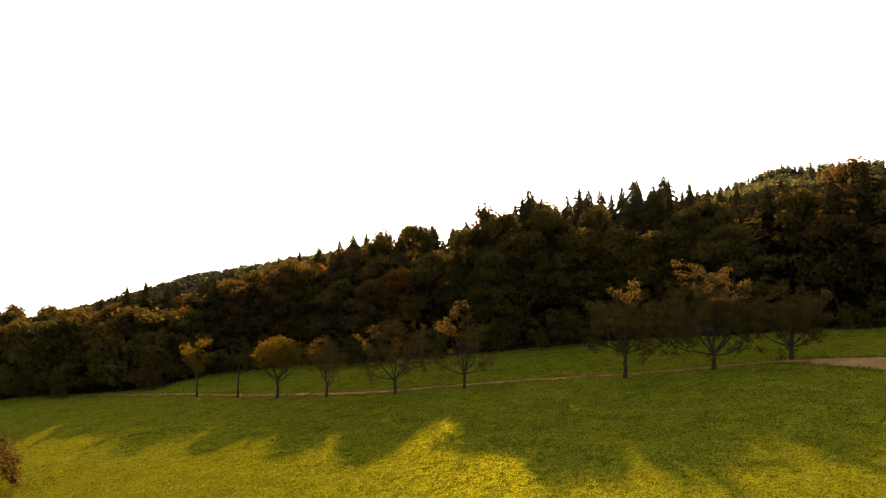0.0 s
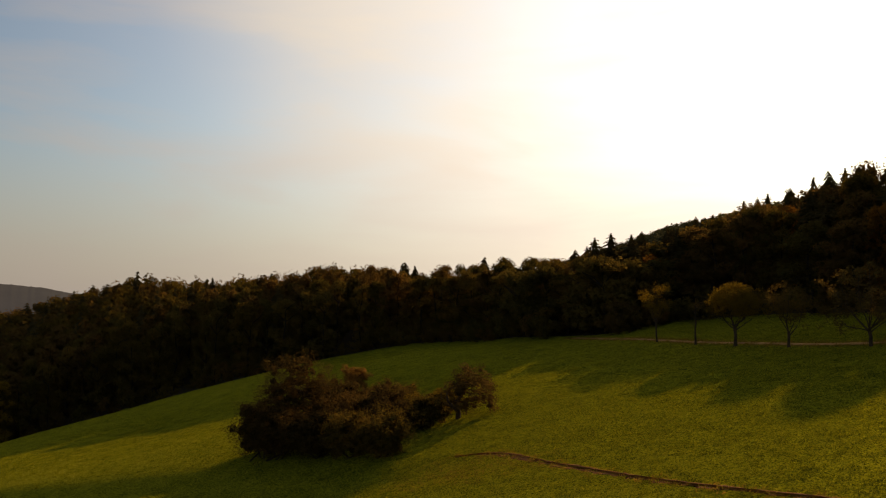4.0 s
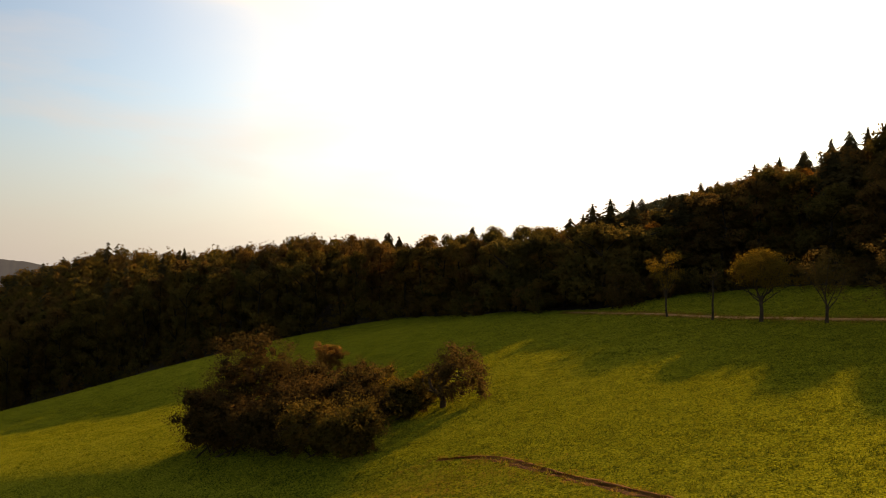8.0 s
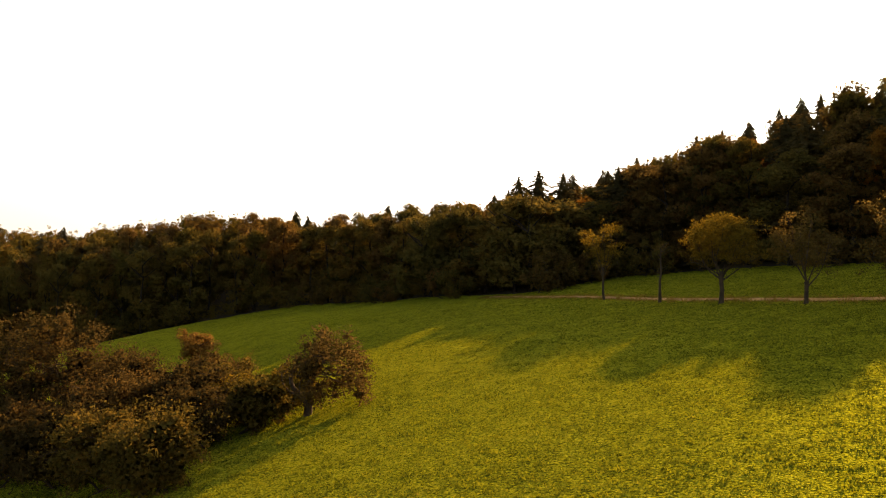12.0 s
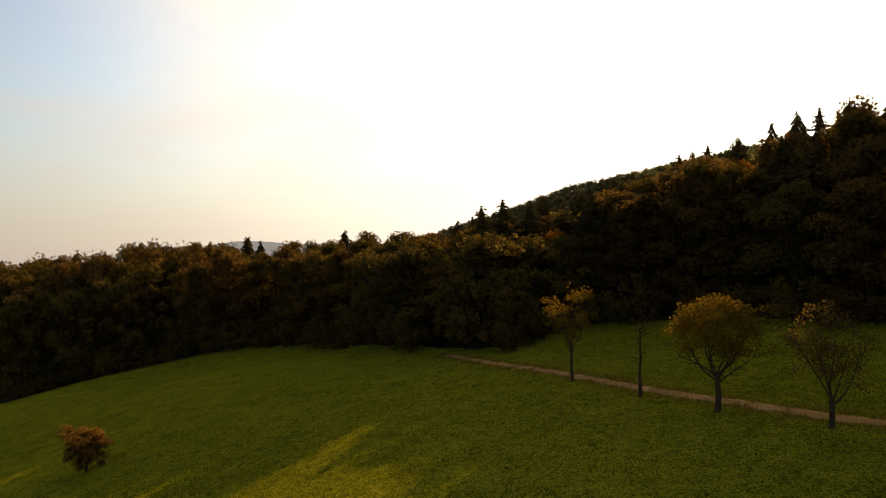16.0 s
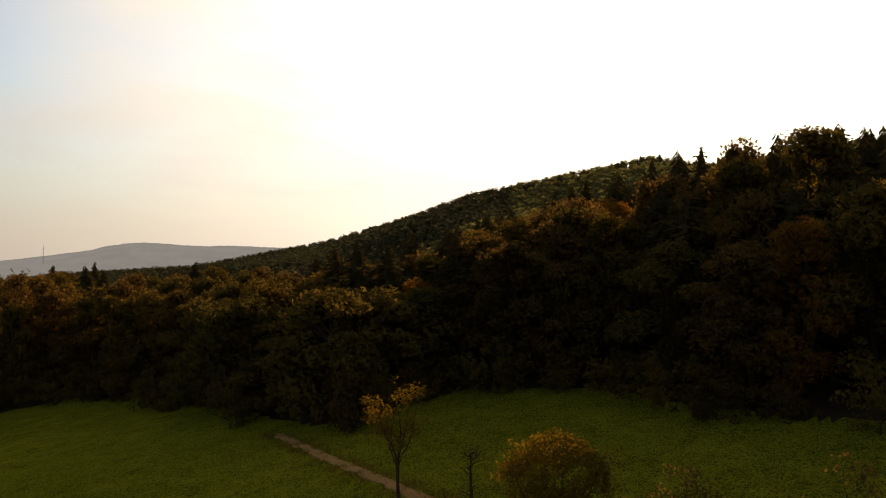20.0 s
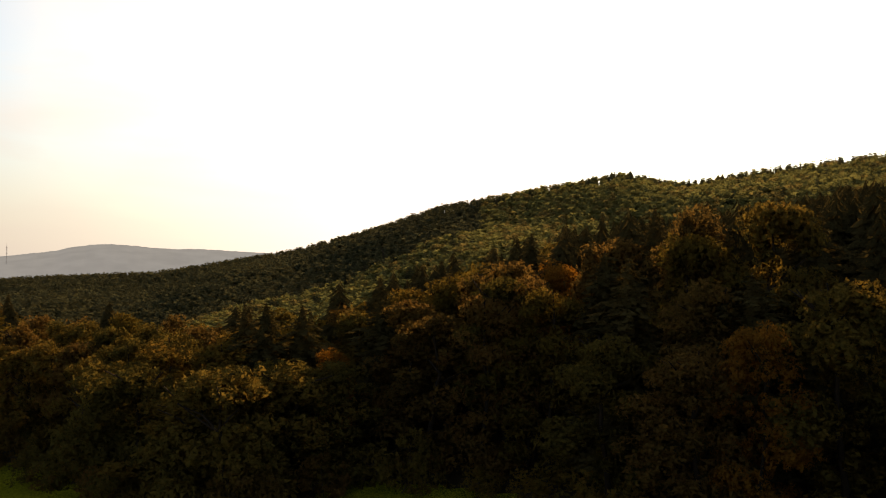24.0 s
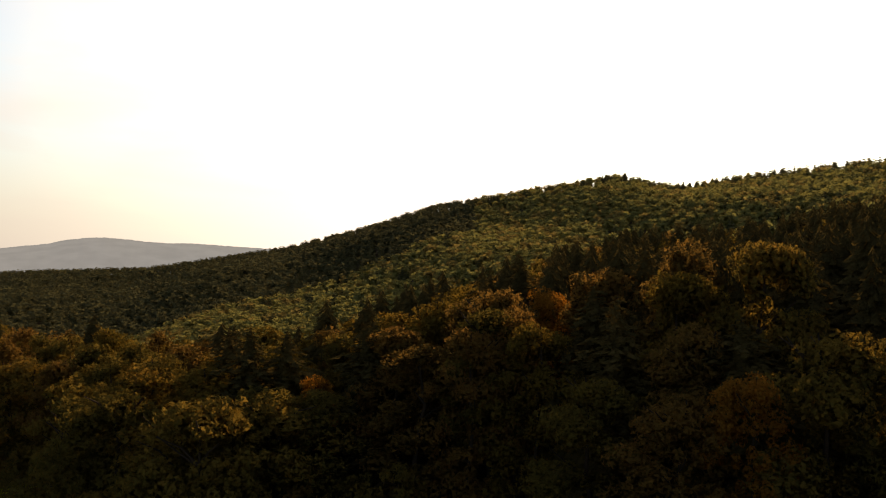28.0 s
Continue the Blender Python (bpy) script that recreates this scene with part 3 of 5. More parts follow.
def spruce(name, seed, tall, radius, mat, whorls=34, arms=9, bare=0.05):
    """A conifer: straight stem, dense whorls of drooping boughs with needle sprays round a closed core."""
    rng = np.random.default_rng(seed)
    root = new(name)
    p = bent(rng, (0, 0, -0.3), (0, 0, tall), 7, 0.002)
    v, f = tubes([(p, np.linspace(tall * 0.016, 0.02, 7))], 7)
    mesh_object("trunk", v, f, M_BARK, root, True)
    us = 1 - (1 - (np.arange(whorls) + 0.5) / whorls) ** 1.1
    cs, ax, ln, wd = [], [], [], []
    for u in us:
        r = (radius * (1 - math.exp(-(1 - u) * 4.6)) + 0.16) * rng.uniform(0.68, 1.15)
        z = tall * (bare + (1 - bare) * u)
        turn = rng.uniform(0, 6.28)
        n_arm = max(5, int(arms * (0.6 + 0.4 * (1 - u))))
        for a in range(n_arm):
            ang = turn + 6.28 * (a + rng.uniform(-0.35, 0.35)) / n_arm
            ra = r * rng.uniform(0.45, 1.25)
            rise = rng.normal() * 0.018 * tall * (1 - u) ** 0.5
            for s, side_turn, l, w in ((0.35, 0, 0.6, 0.3), (0.78, 0, 0.5, 0.22), (0.5, 0.8, 0.36, 0.2), (0.5, -0.8, 0.36, 0.2), (0.72, 0.7, 0.28, 0.16), (0.72, -0.7, 0.28, 0.16)):
                d = np.array([np.cos(ang), np.sin(ang), 0])
                e = np.array([np.cos(ang + side_turn), np.sin(ang + side_turn), 0])
                c = np.array([0, 0, z + rise]) + d * ra * s + e * (0.12 * ra if side_turn else 0) + [0, 0, (0.12 * s - 0.45 * s * s) * ra]
                cs.append(c + rng.normal(size=3) * 0.03 * ra)
                ax.append(e + [0, 0, 0.1 - 0.75 * s] + rng.normal(size=3) * 0.15)
                ln.append(ra * l + 0.1)
                wd.append(ra * w + 0.1)
    cs, ax = np.array(cs), unit(np.array(ax))
    ln, wd = np.array(ln)[:, None], np.array(wd)[:, None]
    side = unit(np.cross(ax, [0, 0, 1.0]) + rng.normal(size=cs.shape) * 0.4)
    nrm = np.cross(side, ax)
    n = len(cs)
    v = np.stack([cs - ax * ln / 2, cs + side * wd / 2 - nrm * wd * 0.4, cs + ax * ln / 2, cs - side * wd / 2 - nrm * wd * 0.4], 1).reshape(-1, 3)
    i = np.arange(n)[:, None] * 4
    f = np.concatenate([i + [[0, 1, 2]], i + [[0, 2, 3]]], 1).reshape(-1, 3)
    k = np.linspace(bare, 0.985, 12)
    core = np.column_stack([np.zeros((12, 2)), k * tall])
    mesh_object("crown", *merged((v, f), tubes([(core, radius * 0.3 * (1 - np.exp(-(1 - k) * 4.2)) * rng.uniform(0.8, 1.1, 12) + 0.02)], 7)), mat, root)
    return root


# ---- ground ----
def build_ground():
    radii = np.concatenate([np.linspace(0.6, 150, 110), np.geomspace(152, 4800, 100)])
    n = 300
    ang = np.linspace(0, 2 * np.pi, n, endpoint=False)
    gx = -30 + radii[:, None] * np.cos(ang)
    gy = 75 + radii[:, None] * np.sin(ang)
    v = np.stack([gx, gy, height(gx, gy)], -1).reshape(-1, 3)
    v = np.concatenate([v, [[-30, 75, hz(-30, 75)]]])
    r, a = np.meshgrid(np.arange(len(radii) - 1), np.arange(n), indexing="ij")
    p0, p1 = r * n + a, r * n + (a + 1) % n
    quads = np.stack([p0, p0 + n, p1 + n, p1], -1).reshape(-1, 4)
    tri = np.concatenate([quads[:, [0, 1, 2]], quads[:, [0, 2, 3]], np.stack([np.full(n, len(v) - 1), np.arange(n), (np.arange(n) + 1) % n], 1)])
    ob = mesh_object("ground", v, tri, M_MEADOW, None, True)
    ob.data.materials.append(M_FLOOR)
    c = v[tri].mean(1)
    wood = in_wood(c[:, 0], c[:, 1], 3.0)
    ob.data.polygons.foreach_set("material_index", wood.astype(np.int32))
    tagged(ob, "sloping green autumn meadow, forest floor and ridge", "ground", kind="structure")


# the meadow's border with the wood, going round clockwise from the near left
EDGE = [(-330, -60), (-330, 95), (-240, 84), (-196, 72), (-188, 82), (-184, 94), (-172, 106), (-156, 113), (-140, 115), (-127, 120.5), (-114, 129), (-104, 134.5), (-88, 133.2), (-77, 125.8),
        (-65, 120.3), (-50, 111.8), (-45.2, 116), (-41, 124.2), (-29, 120.8), (-18, 112.5), (-11.5, 107.8), (0.2, 103.8), (15.5, 98), (35, 86), (43, 79), (80, 54), (106, 18), (106, -60)]


def edge_side(x, y):
    """For points: whether they lie inside the meadow's border, and how far from it."""
    x, y = np.asarray(x, float), np.asarray(y, float)
    inside = np.zeros(x.shape, bool)
    near = np.full(x.shape, 1e9)
    for (ax, ay), (bx, by) in zip(EDGE, EDGE[1:] + EDGE[:1]):
        with np.errstate(divide="ignore", invalid="ignore"):
            cross = ((ay > y) != (by > y)) & (x < (bx - ax) * (y - ay) / ((by - ay) if by != ay else 1e-9) + ax)
        inside ^= cross
        t = np.clip(((x - ax) * (bx - ax) + (y - ay) * (by - ay)) / ((bx - ax) ** 2 + (by - ay) ** 2), 0, 1)
        near = np.minimum(near, np.hypot(x - ax - t * (bx - ax), y - ay - t * (by - ay)))
    return inside, near


def in_wood(x, y, inset=0.0):
    """Whether points lie beyond the meadow's border."""
    inside, near = edge_side(x, y)
    return ~inside & (near > inset)


build_ground()


def spline(pts, step=1.0):
    """A smooth line through points (Catmull-Rom), with even steps."""
    p = np.array(pts, float)
    p = np.vstack([2 * p[0] - p[1], p, 2 * p[-1] - p[-2]])
    out = []
    for i in range(1, len(p) - 2):
        m = max(2, int(np.linalg.norm(p[i + 1] - p[i]) / step))
        t = np.linspace(0, 1, m, endpoint=False)[:, None]
        out.append(0.5 * (2 * p[i] + (p[i + 1] - p[i - 1]) * t + (2 * p[i - 1] - 5 * p[i] + 4 * p[i + 1] - p[i + 2]) * t ** 2
                          + (3 * p[i] - p[i - 1] - 3 * p[i + 1] + p[i + 2]) * t ** 3))
    return np.vstack(out + [p[-2:-1]])


def ribbon(name, line, profile, mat, seed=1, ragged=0.12):
    """A strip that lies on the ground; profile: (offset across, height) pairs."""
    rng = np.random.default_rng(seed)
    tang = unit(np.gradient(line[:, :2], axis=0))
    nor = np.stack([-tang[:, 1], tang[:, 0]], 1)
    wide = line[:, 2] if line.shape[1] > 2 else np.ones(len(line))
    vs = []
    for k, (o, z) in enumerate(profile):
        jit = rng.normal(size=len(line)) * ragged * (1.0 if k in (0, len(profile) - 1) else 0.3)
        q = line[:, :2] + nor * (o * wide + jit)[:, None]
        vs.append(np.column_stack([q, height(q[:, 0], q[:, 1]) + z]))
    v = np.stack(vs, 1)
    n, m = v.shape[:2]
    r, a = np.meshgrid(np.arange(n - 1), np.arange(m - 1), indexing="ij")
    p = (r * m + a).ravel()
    f = np.concatenate([np.stack([p, p + 1, p + m + 1], 1), np.stack([p, p + m + 1, p + m], 1)])
    return mesh_object(name, v.reshape(-1, 3), f, mat, None, True)


ROAD = spline([(-53, 113.2, 0.9), (-48.6, 109.6, 1), (-42, 104.4, 1), (-35.6, 99.7, 1), (-28.1, 94.3, 1), (-20.6, 88.7, 1), (-13.4, 84, 0.95), (-4.8, 80.7, 0.8), (4.5, 77, 0.65),
               (13.2, 73.7, 0.6), (21, 71, 0.65), (27.2, 68.4, 0.85), (32.4, 62.6, 4.6), (36.4, 55, 5.6), (40, 44, 4.4), (44, 28, 3.2), (48, 3, 3.2), (52, -60, 3.2)], 0.8)
road = tagged(ribbon("road", ROAD, [(-0.50, 0.02), (-0.40, 0.09), (-0.26, 0.05), (-0.09, 0.11), (0.09, 0.11), (0.26, 0.05), (0.40, 0.09), (0.50, 0.02)], M_GRAVEL, 3, 0.08),
              "pale tan gravel farm track with two wheel ruts", "road", kind="structure")
BANK = spline([(-29, 46.3, 0.15), (-26.9, 46.2, 0.4), (-25.3, 45.8, 0.8), (-23.6, 45, 0.9), (-21.2, 43.5, 0.8), (-18.9, 42.1, 0.7), (-17.1, 41.2, 0.8), (-14, 39.6, 0.6), (-8, 36.8, 0.6), (2, 33, 0.6), (14, 30, 0.6)], 0.4)
bank = tagged(ribbon("path", BANK, [(-0.30, 0.004), (-0.2, 0.025), (-0.06, 0.008), (0.06, 0.012), (0.16, 0.06), (0.26, 0.075), (0.34, 0.004)], M_EARTH, 5, 0.12),
              "narrow worn dirt footpath along a low grass bank", "path", kind="structure")


# ---- distance ----
def build_backdrop(name, az0, az1, dist, eye, profile, mat, label, seed):
    """A far hill: a rounded ridge of ground seen across the valley."""
    rng = np.random.default_rng(seed)
    n, rows = 420, 9
    az = np.linspace(az0, az1, n)
    top = eye[2] + dist * np.tan(np.radians(np.interp(az, profile[0], profile[1])))
    top = top + np.convolve(rng.normal(size=n + 2), np.ones(3) / 3, "valid") * dist * 0.0003
    vs = []
    for k in range(rows):
        u = k / (rows - 1)
        d = dist * (0.82 + 0.36 * u)
        z = -75 + (top + 75) * np.sin(np.pi * min(u, 1.0)) ** 0.7
        vs.append(np.stack([eye[0] - d * np.sin(np.radians(az)), eye[1] + d * np.cos(np.radians(az)), z], 1))
    v = np.stack(vs, 0)
    r, a = np.meshgrid(np.arange(rows - 1), np.arange(n - 1), indexing="ij")
    p = (r * n + a).ravel()
    f = np.concatenate([np.stack([p, p + 1, p + n + 1], 1), np.stack([p, p + n + 1, p + n], 1)])
    return tagged(mesh_object(name, v.reshape(-1, 3), f, mat, None, True), label, "hill", kind="structure")


def haze_glow_material(name, tint, glow):
    # distance haze is painted: the hill's surface itself gives off this tint
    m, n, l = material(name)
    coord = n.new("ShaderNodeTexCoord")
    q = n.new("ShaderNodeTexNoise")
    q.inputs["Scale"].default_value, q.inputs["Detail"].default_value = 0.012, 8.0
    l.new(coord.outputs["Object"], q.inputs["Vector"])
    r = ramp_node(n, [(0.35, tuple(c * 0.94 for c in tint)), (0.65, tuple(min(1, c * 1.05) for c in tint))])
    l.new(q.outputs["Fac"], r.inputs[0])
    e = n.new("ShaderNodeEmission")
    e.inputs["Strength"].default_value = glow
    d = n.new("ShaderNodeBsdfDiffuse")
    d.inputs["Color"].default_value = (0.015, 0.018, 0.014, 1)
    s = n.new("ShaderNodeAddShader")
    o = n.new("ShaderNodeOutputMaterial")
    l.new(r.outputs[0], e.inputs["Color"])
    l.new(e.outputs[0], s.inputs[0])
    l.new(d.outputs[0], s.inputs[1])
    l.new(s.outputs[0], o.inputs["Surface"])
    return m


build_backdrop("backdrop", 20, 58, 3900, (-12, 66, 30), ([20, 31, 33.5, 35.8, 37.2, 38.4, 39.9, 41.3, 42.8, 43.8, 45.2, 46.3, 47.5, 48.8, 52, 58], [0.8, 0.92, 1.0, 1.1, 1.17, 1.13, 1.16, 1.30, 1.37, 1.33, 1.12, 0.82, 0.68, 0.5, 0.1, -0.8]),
               haze_glow_material("far_hill_glow", (0.36, 0.46, 0.52), 0.38), "pale blue-grey wooded hills, morning haze painted as a glow", 4)
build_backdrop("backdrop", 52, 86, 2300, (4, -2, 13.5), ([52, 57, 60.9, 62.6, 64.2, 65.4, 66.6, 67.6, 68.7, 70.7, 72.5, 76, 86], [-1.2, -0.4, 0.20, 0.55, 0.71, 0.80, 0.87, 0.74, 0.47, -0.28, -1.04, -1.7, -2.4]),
               haze_glow_material("mid_hill_glow", (0.165, 0.175, 0.195), 0.22), "dark blue-grey wooded hill across the valley, haze painted as a glow", 9)

build_backdrop("backdrop", 60, 94, 4300, (4, -2, 13.5), ([60, 66, 69, 72.5, 80, 94], [-1.2, -0.6, -0.3, -0.2, -0.1, -0.5]), haze_glow_material("blue_hill_glow", (0.36, 0.42, 0.50), 0.32),
               "pale blue-grey hills at the valley's far end, haze painted as a glow", 12)


def radio_mast():
    """A thin lattice mast on the far hill: three legs, rings, platforms and an aerial."""
    root = new("radio_mast")
    legs = [2.0 * np.array([math.cos(a), math.sin(a)]) for a in (0.5, 2.6, 4.7)]
    for c in legs:
        v, f = tubes([([(c[0], c[1], -6), (c[0] * 0.5, c[1] * 0.5, 70)], [0.35, 0.3])], 5)
        mesh_object("leg", v, f, M_STEEL, root)
    for z in (10, 22, 34, 46, 58, 70):
        s = 1 - 0.5 * z / 70
        q = [(c[0] * s, c[1] * s, z) for c in legs]
        v, f = tubes([(q + q[:1], [0.25] * 4)], 4)
        mesh_object("brace", v, f, M_STEEL, root)
    for z in (38, 62):
        v, f = tubes([([(0, 0, z), (0, 0, z + 1.2)], [3.4, 3.4]), ([(0, 0, z + 1.2), (0, 0, z + 2.6)], [1.4, 1.4])], 10)
        mesh_object("platform", v, f, M_STEEL, root)
    v, f = tubes([([(0, 0, 69), (0, 0, 82)], [0.4, 0.2])], 5)
    mesh_object("aerial", v, f, M_STEEL, root)
    a = radians(48.95)
    root.location = (-12 - 3521 * math.sin(a), 66 + 3521 * math.cos(a), 28)
    tagged(root, "thin pale radio mast on a far hill", "mast")


radio_mast()


# ---- the wood ----
def spots(seed, step, x0, x1, y0, y1):
    rng = np.random.default_rng(seed)
    gx, gy = np.meshgrid(np.arange(x0, x1, step), np.arange(y0, y1, step))
    gx = gx + (np.arange(gx.shape[0]) % 2)[:, None] * step / 2
    p = np.stack([gx.ravel(), gy.ravel()], 1)
    return p + rng.uniform(-0.36, 0.36, p.shape) * step


TALL = np.array([(-240, 100, 16.0), (-196, 85, 15.0), (-185, 105, 16.5), (-172, 116, 17.8), (-156, 124, 18.4), (-140, 126, 18.2), (-128, 133, 17.4), (-118, 140, 15.8), (-111, 146, 15.2),
                 (-99, 144, 15.4), (-92, 140, 14.9), (-78, 132, 13.8), (-68, 128, 13.4), (-55, 122, 13.5), (-48, 128, 12.0), (-44, 133, 13.4), (-37, 132, 16.8), (-30, 131, 19.8),
                 (-23, 125, 20.9), (-16, 121, 19.7), (-9, 118, 18.3), (-2, 115, 21.0), (9, 111, 21.0), (21, 106, 20.6), (31, 100, 19.4), (40, 95, 18.4), (47, 89, 19.1)])


def tall_at(x, y):
    """How tall the wood grows, from the trees that are known."""
    x, y = np.atleast_1d(np.asarray(x, float)), np.atleast_1d(np.asarray(y, float))
    w = 1 / (np.hypot(x[:, None] - TALL[:, 0], y[:, None] - TALL[:, 1]) + 2.0) ** 4
    deep = edge_side(x, y)[1]
    # on the hill side the wood steps up from its border
    left, mid, right = np.interp(deep, [4, 30], [1.0, 1.10]), np.interp(deep, [2, 12, 25], [0.88, 1.0, 1.11]), np.interp(deep, [2, 9, 16], [0.70, 0.86, 1.055])
    far_right = np.interp(deep, [2, 9, 16], [0.74, 0.92, 1.06])
    k = np.interp(x, [-55, -42, -34, -18, -4, 8], [0, 1, 1, 2, 2, 3])
    gain = np.where(k < 1, left + (mid - left) * k, np.where(k < 2, mid + (right - mid) * (k - 1), right + (far_right - right) * (k - 2)))
    return (w * TALL[:, 2]).sum(1) / w.sum(1) * gain


RNG = np.random.default_rng(77)
# single trees that stand out: kind, x, y, height, width
SPECIAL = [("spruce", -58.6, 133.4, 16.3, 3.9), ("spruce", -54.1, 130.3, 16.5, 4.4), ("spruce", -50.9, 131.8, 15.7, 4.4), ("spruce", -43.6, 134.3, 15.3, 4.4),
           ("spruce", -49.4, 147.3, 16.0, 4.0), ("spruce", -46.1, 158.7, 17.2, 3.9), ("spruce", -42.1, 151.2, 16.4, 4.1), ("spruce", -34.8, 143.6, 18.6, 4.1),
           ("spruce", -32.4, 150.5, 19.4, 4.4), ("spruce", -36.4, 152.3, 17.6, 4.0), ("spruce", -29.7, 157.6, 18.8, 4.3), ("spruce", -26.3, 156.9, 18.1, 4.1),
           ("spruce", -20.6, 141.1, 19.6, 4.2), ("spruce", -18.0, 139.5, 20.6, 4.2), ("spruce", -22.3, 162, 19.0, 4.1), ("spruce", -13.8, 160.2, 20.4, 4.4), ("spruce", -5.3, 132.6, 19.6, 4.4),
           ("spruce", -17.6, 176.3, 19.1, 4.3), ("spruce", -65.1, 143.8, 15.2, 3.8),
           ("orange", -27.2, 140.4, 16.8, 4.4), ("orange", -9.9, 113.2, 13.6, 3.3), ("green", -5.2, 115.4, 15.2, 5.2), ("orange", -46.8, 130.3, 11.6, 2.6),
           ("olive", -126.4, 149.4, 12.0, 4.4), ("orange", -184.0, 72.5, 15.5, 2.7), ("yellow", -184.5, 88.5, 15.0, 3.6), ("olive", -58.3, 121.8, 9.6, 5.6),
           ("spruce", 3.5, 130.3, 20.2, 4.1), ("spruce", 12.1, 131.3, 21.2, 4.1), ("spruce", 20.0, 128.3, 21.6, 4.3), ("spruce", 30.2, 124.3, 20.5, 4.3),
           ("spruce", 46.7, 91.3, 18.5, 4.5), ("spruce", 49.2, 88.3, 19.0, 4.5), ("spruce", 43.7, 93.3, 17.1, 4.3)]
KINDS = {}


def kind_tree(kind, k):
    """The pattern tree of a kind, built once and set down by its first use."""
    if (kind, k) not in KINDS:
        seed = 100 + 17 * k + sum(map(ord, kind))
        if kind == "spruce":
            ob = spruce("spruce", seed, 18.0, 3.6, M_NEEDLE)
        else:
            mat = {"green": M_GREEN, "olive": M_OLIVE, "rust": M_RUST, "yellow": M_YELLOW, "orange": M_ORANGE}[kind]
            ob, top = forest_tree(seed, mat, 0.04 if k % 4 < 2 else 0.28, 10.5 if 4 <= k < 8 else 16.0, *((4200, 0.40) if k >= 8 else ()))
        KINDS[kind, k] = [ob, False, (18.0, 3.6) if kind == "spruce" else (top, 4.4)]
    return KINDS[kind, k]


LABELS = {"spruce": ("dark green spruce with drooping boughs in the wood", "tree"), 
          "green": ("dense dark green broadleaf tree of the wood", "tree"), "olive": ("olive-green broadleaf tree turning brown in autumn", "tree"),
          "rust": ("rust-brown autumn broadleaf tree of the wood", "tree"), "yellow": ("yellow autumn broadleaf tree at the wood's edge", "tree"),
          "orange": ("bright orange autumn tree glowing in back light", "tree")}


def plant(kind, k, x, y, tall, wide):
    ob, used, (h0, r0) = kind_tree(kind, k)
    first = ob.scale if used else (1, 1, 1)   # a copy takes over its pattern's scale
    m = Matrix.LocRotScale((x, y, hz(x, y)), Euler((0, 0, RNG.uniform(0, 6.28))), (wide / r0 / first[0], wide / r0 / first[1], tall / h0 / first[2]))
    if used:
        ob = copy_thing(ob, m)
    else:
        ob.matrix_basis = m
        KINDS[kind, k][1] = True
    return tagged(ob, LABELS[kind][0], LABELS[kind][1], "trees of the wood")


for kind, x, y, tall, wide in SPECIAL:
    plant(kind, int(RNG.integers(0, 3)) if kind == "spruce" else 8 if kind in ("orange", "green") else 0, x, y, tall, wide)

p = spots(5, 5.6, -236, 95, 12, 200)
keep = in_wood(p[:, 0], p[:, 1], 2.6) & ~in_wood(p[:, 0], p[:, 1], 18.0)
for sx, sy in [(s[1], s[2]) for s in SPECIAL]:
    keep &= np.hypot(p[:, 0] - sx, p[:, 1] - sy) > 2.6
keep &= ~((p[:, 0] > 62) | (p[:, 1] < 18))
for s in range(0, len(ROAD), 4):
    keep &= np.hypot(p[:, 0] - ROAD[s, 0], p[:, 1] - ROAD[s, 1]) > 3.2
near_spots = p[keep]
for x, y in near_spots:
    edge_row = not bool(in_wood(x, y, 7.0))
    u = RNG.uniform()
    if x < -70:
        kind = ("rust" if u < 0.12 else "olive" if u < 0.45 else "green") if edge_row else ("rust" if u < 0.5 else "olive" if u < 0.78 else "green" if u < 0.95 else "spruce")
    elif x < -40:
        kind = "green" if u < 0.55 else "olive" if u < 0.9 else "rust"
    else:
        kind = ("green" if u < 0.36 else "olive" if u < 0.68 else "rust") if edge_row else ("spruce" if u < (0.22 if x < -22 else 0.36) else "rust" if u < 0.62 else "olive" if u < 0.85 else "green")
    t = float(tall_at(x, y)[0]) * (RNG.uniform(0.95, 1.05) if x < -45 else RNG.uniform(0.90, 1.03)) * (0.94 if edge_row else 1.0) * (1.02 if kind == "spruce" else 1.0)
    if kind == "spruce":
        t = min(t, float(tall_at(x, y)[0]) * 0.99)
    w = (4.0 if kind == "spruce" else 4.1 if x < -70 else 5.2) * RNG.uniform(0.8, 1.25)
    if x > -32 and kind != "spruce":
        w = min(w, 4.9)
    plant(kind, int(RNG.integers(0, 2)) + (0 if edge_row or kind == "spruce" or x < -70 else 2) + (0 if kind == "spruce" else 8 if x > -45 and y < 134 and x < 14 else 4 if t < 13.0 else 0), x, y, t, w)


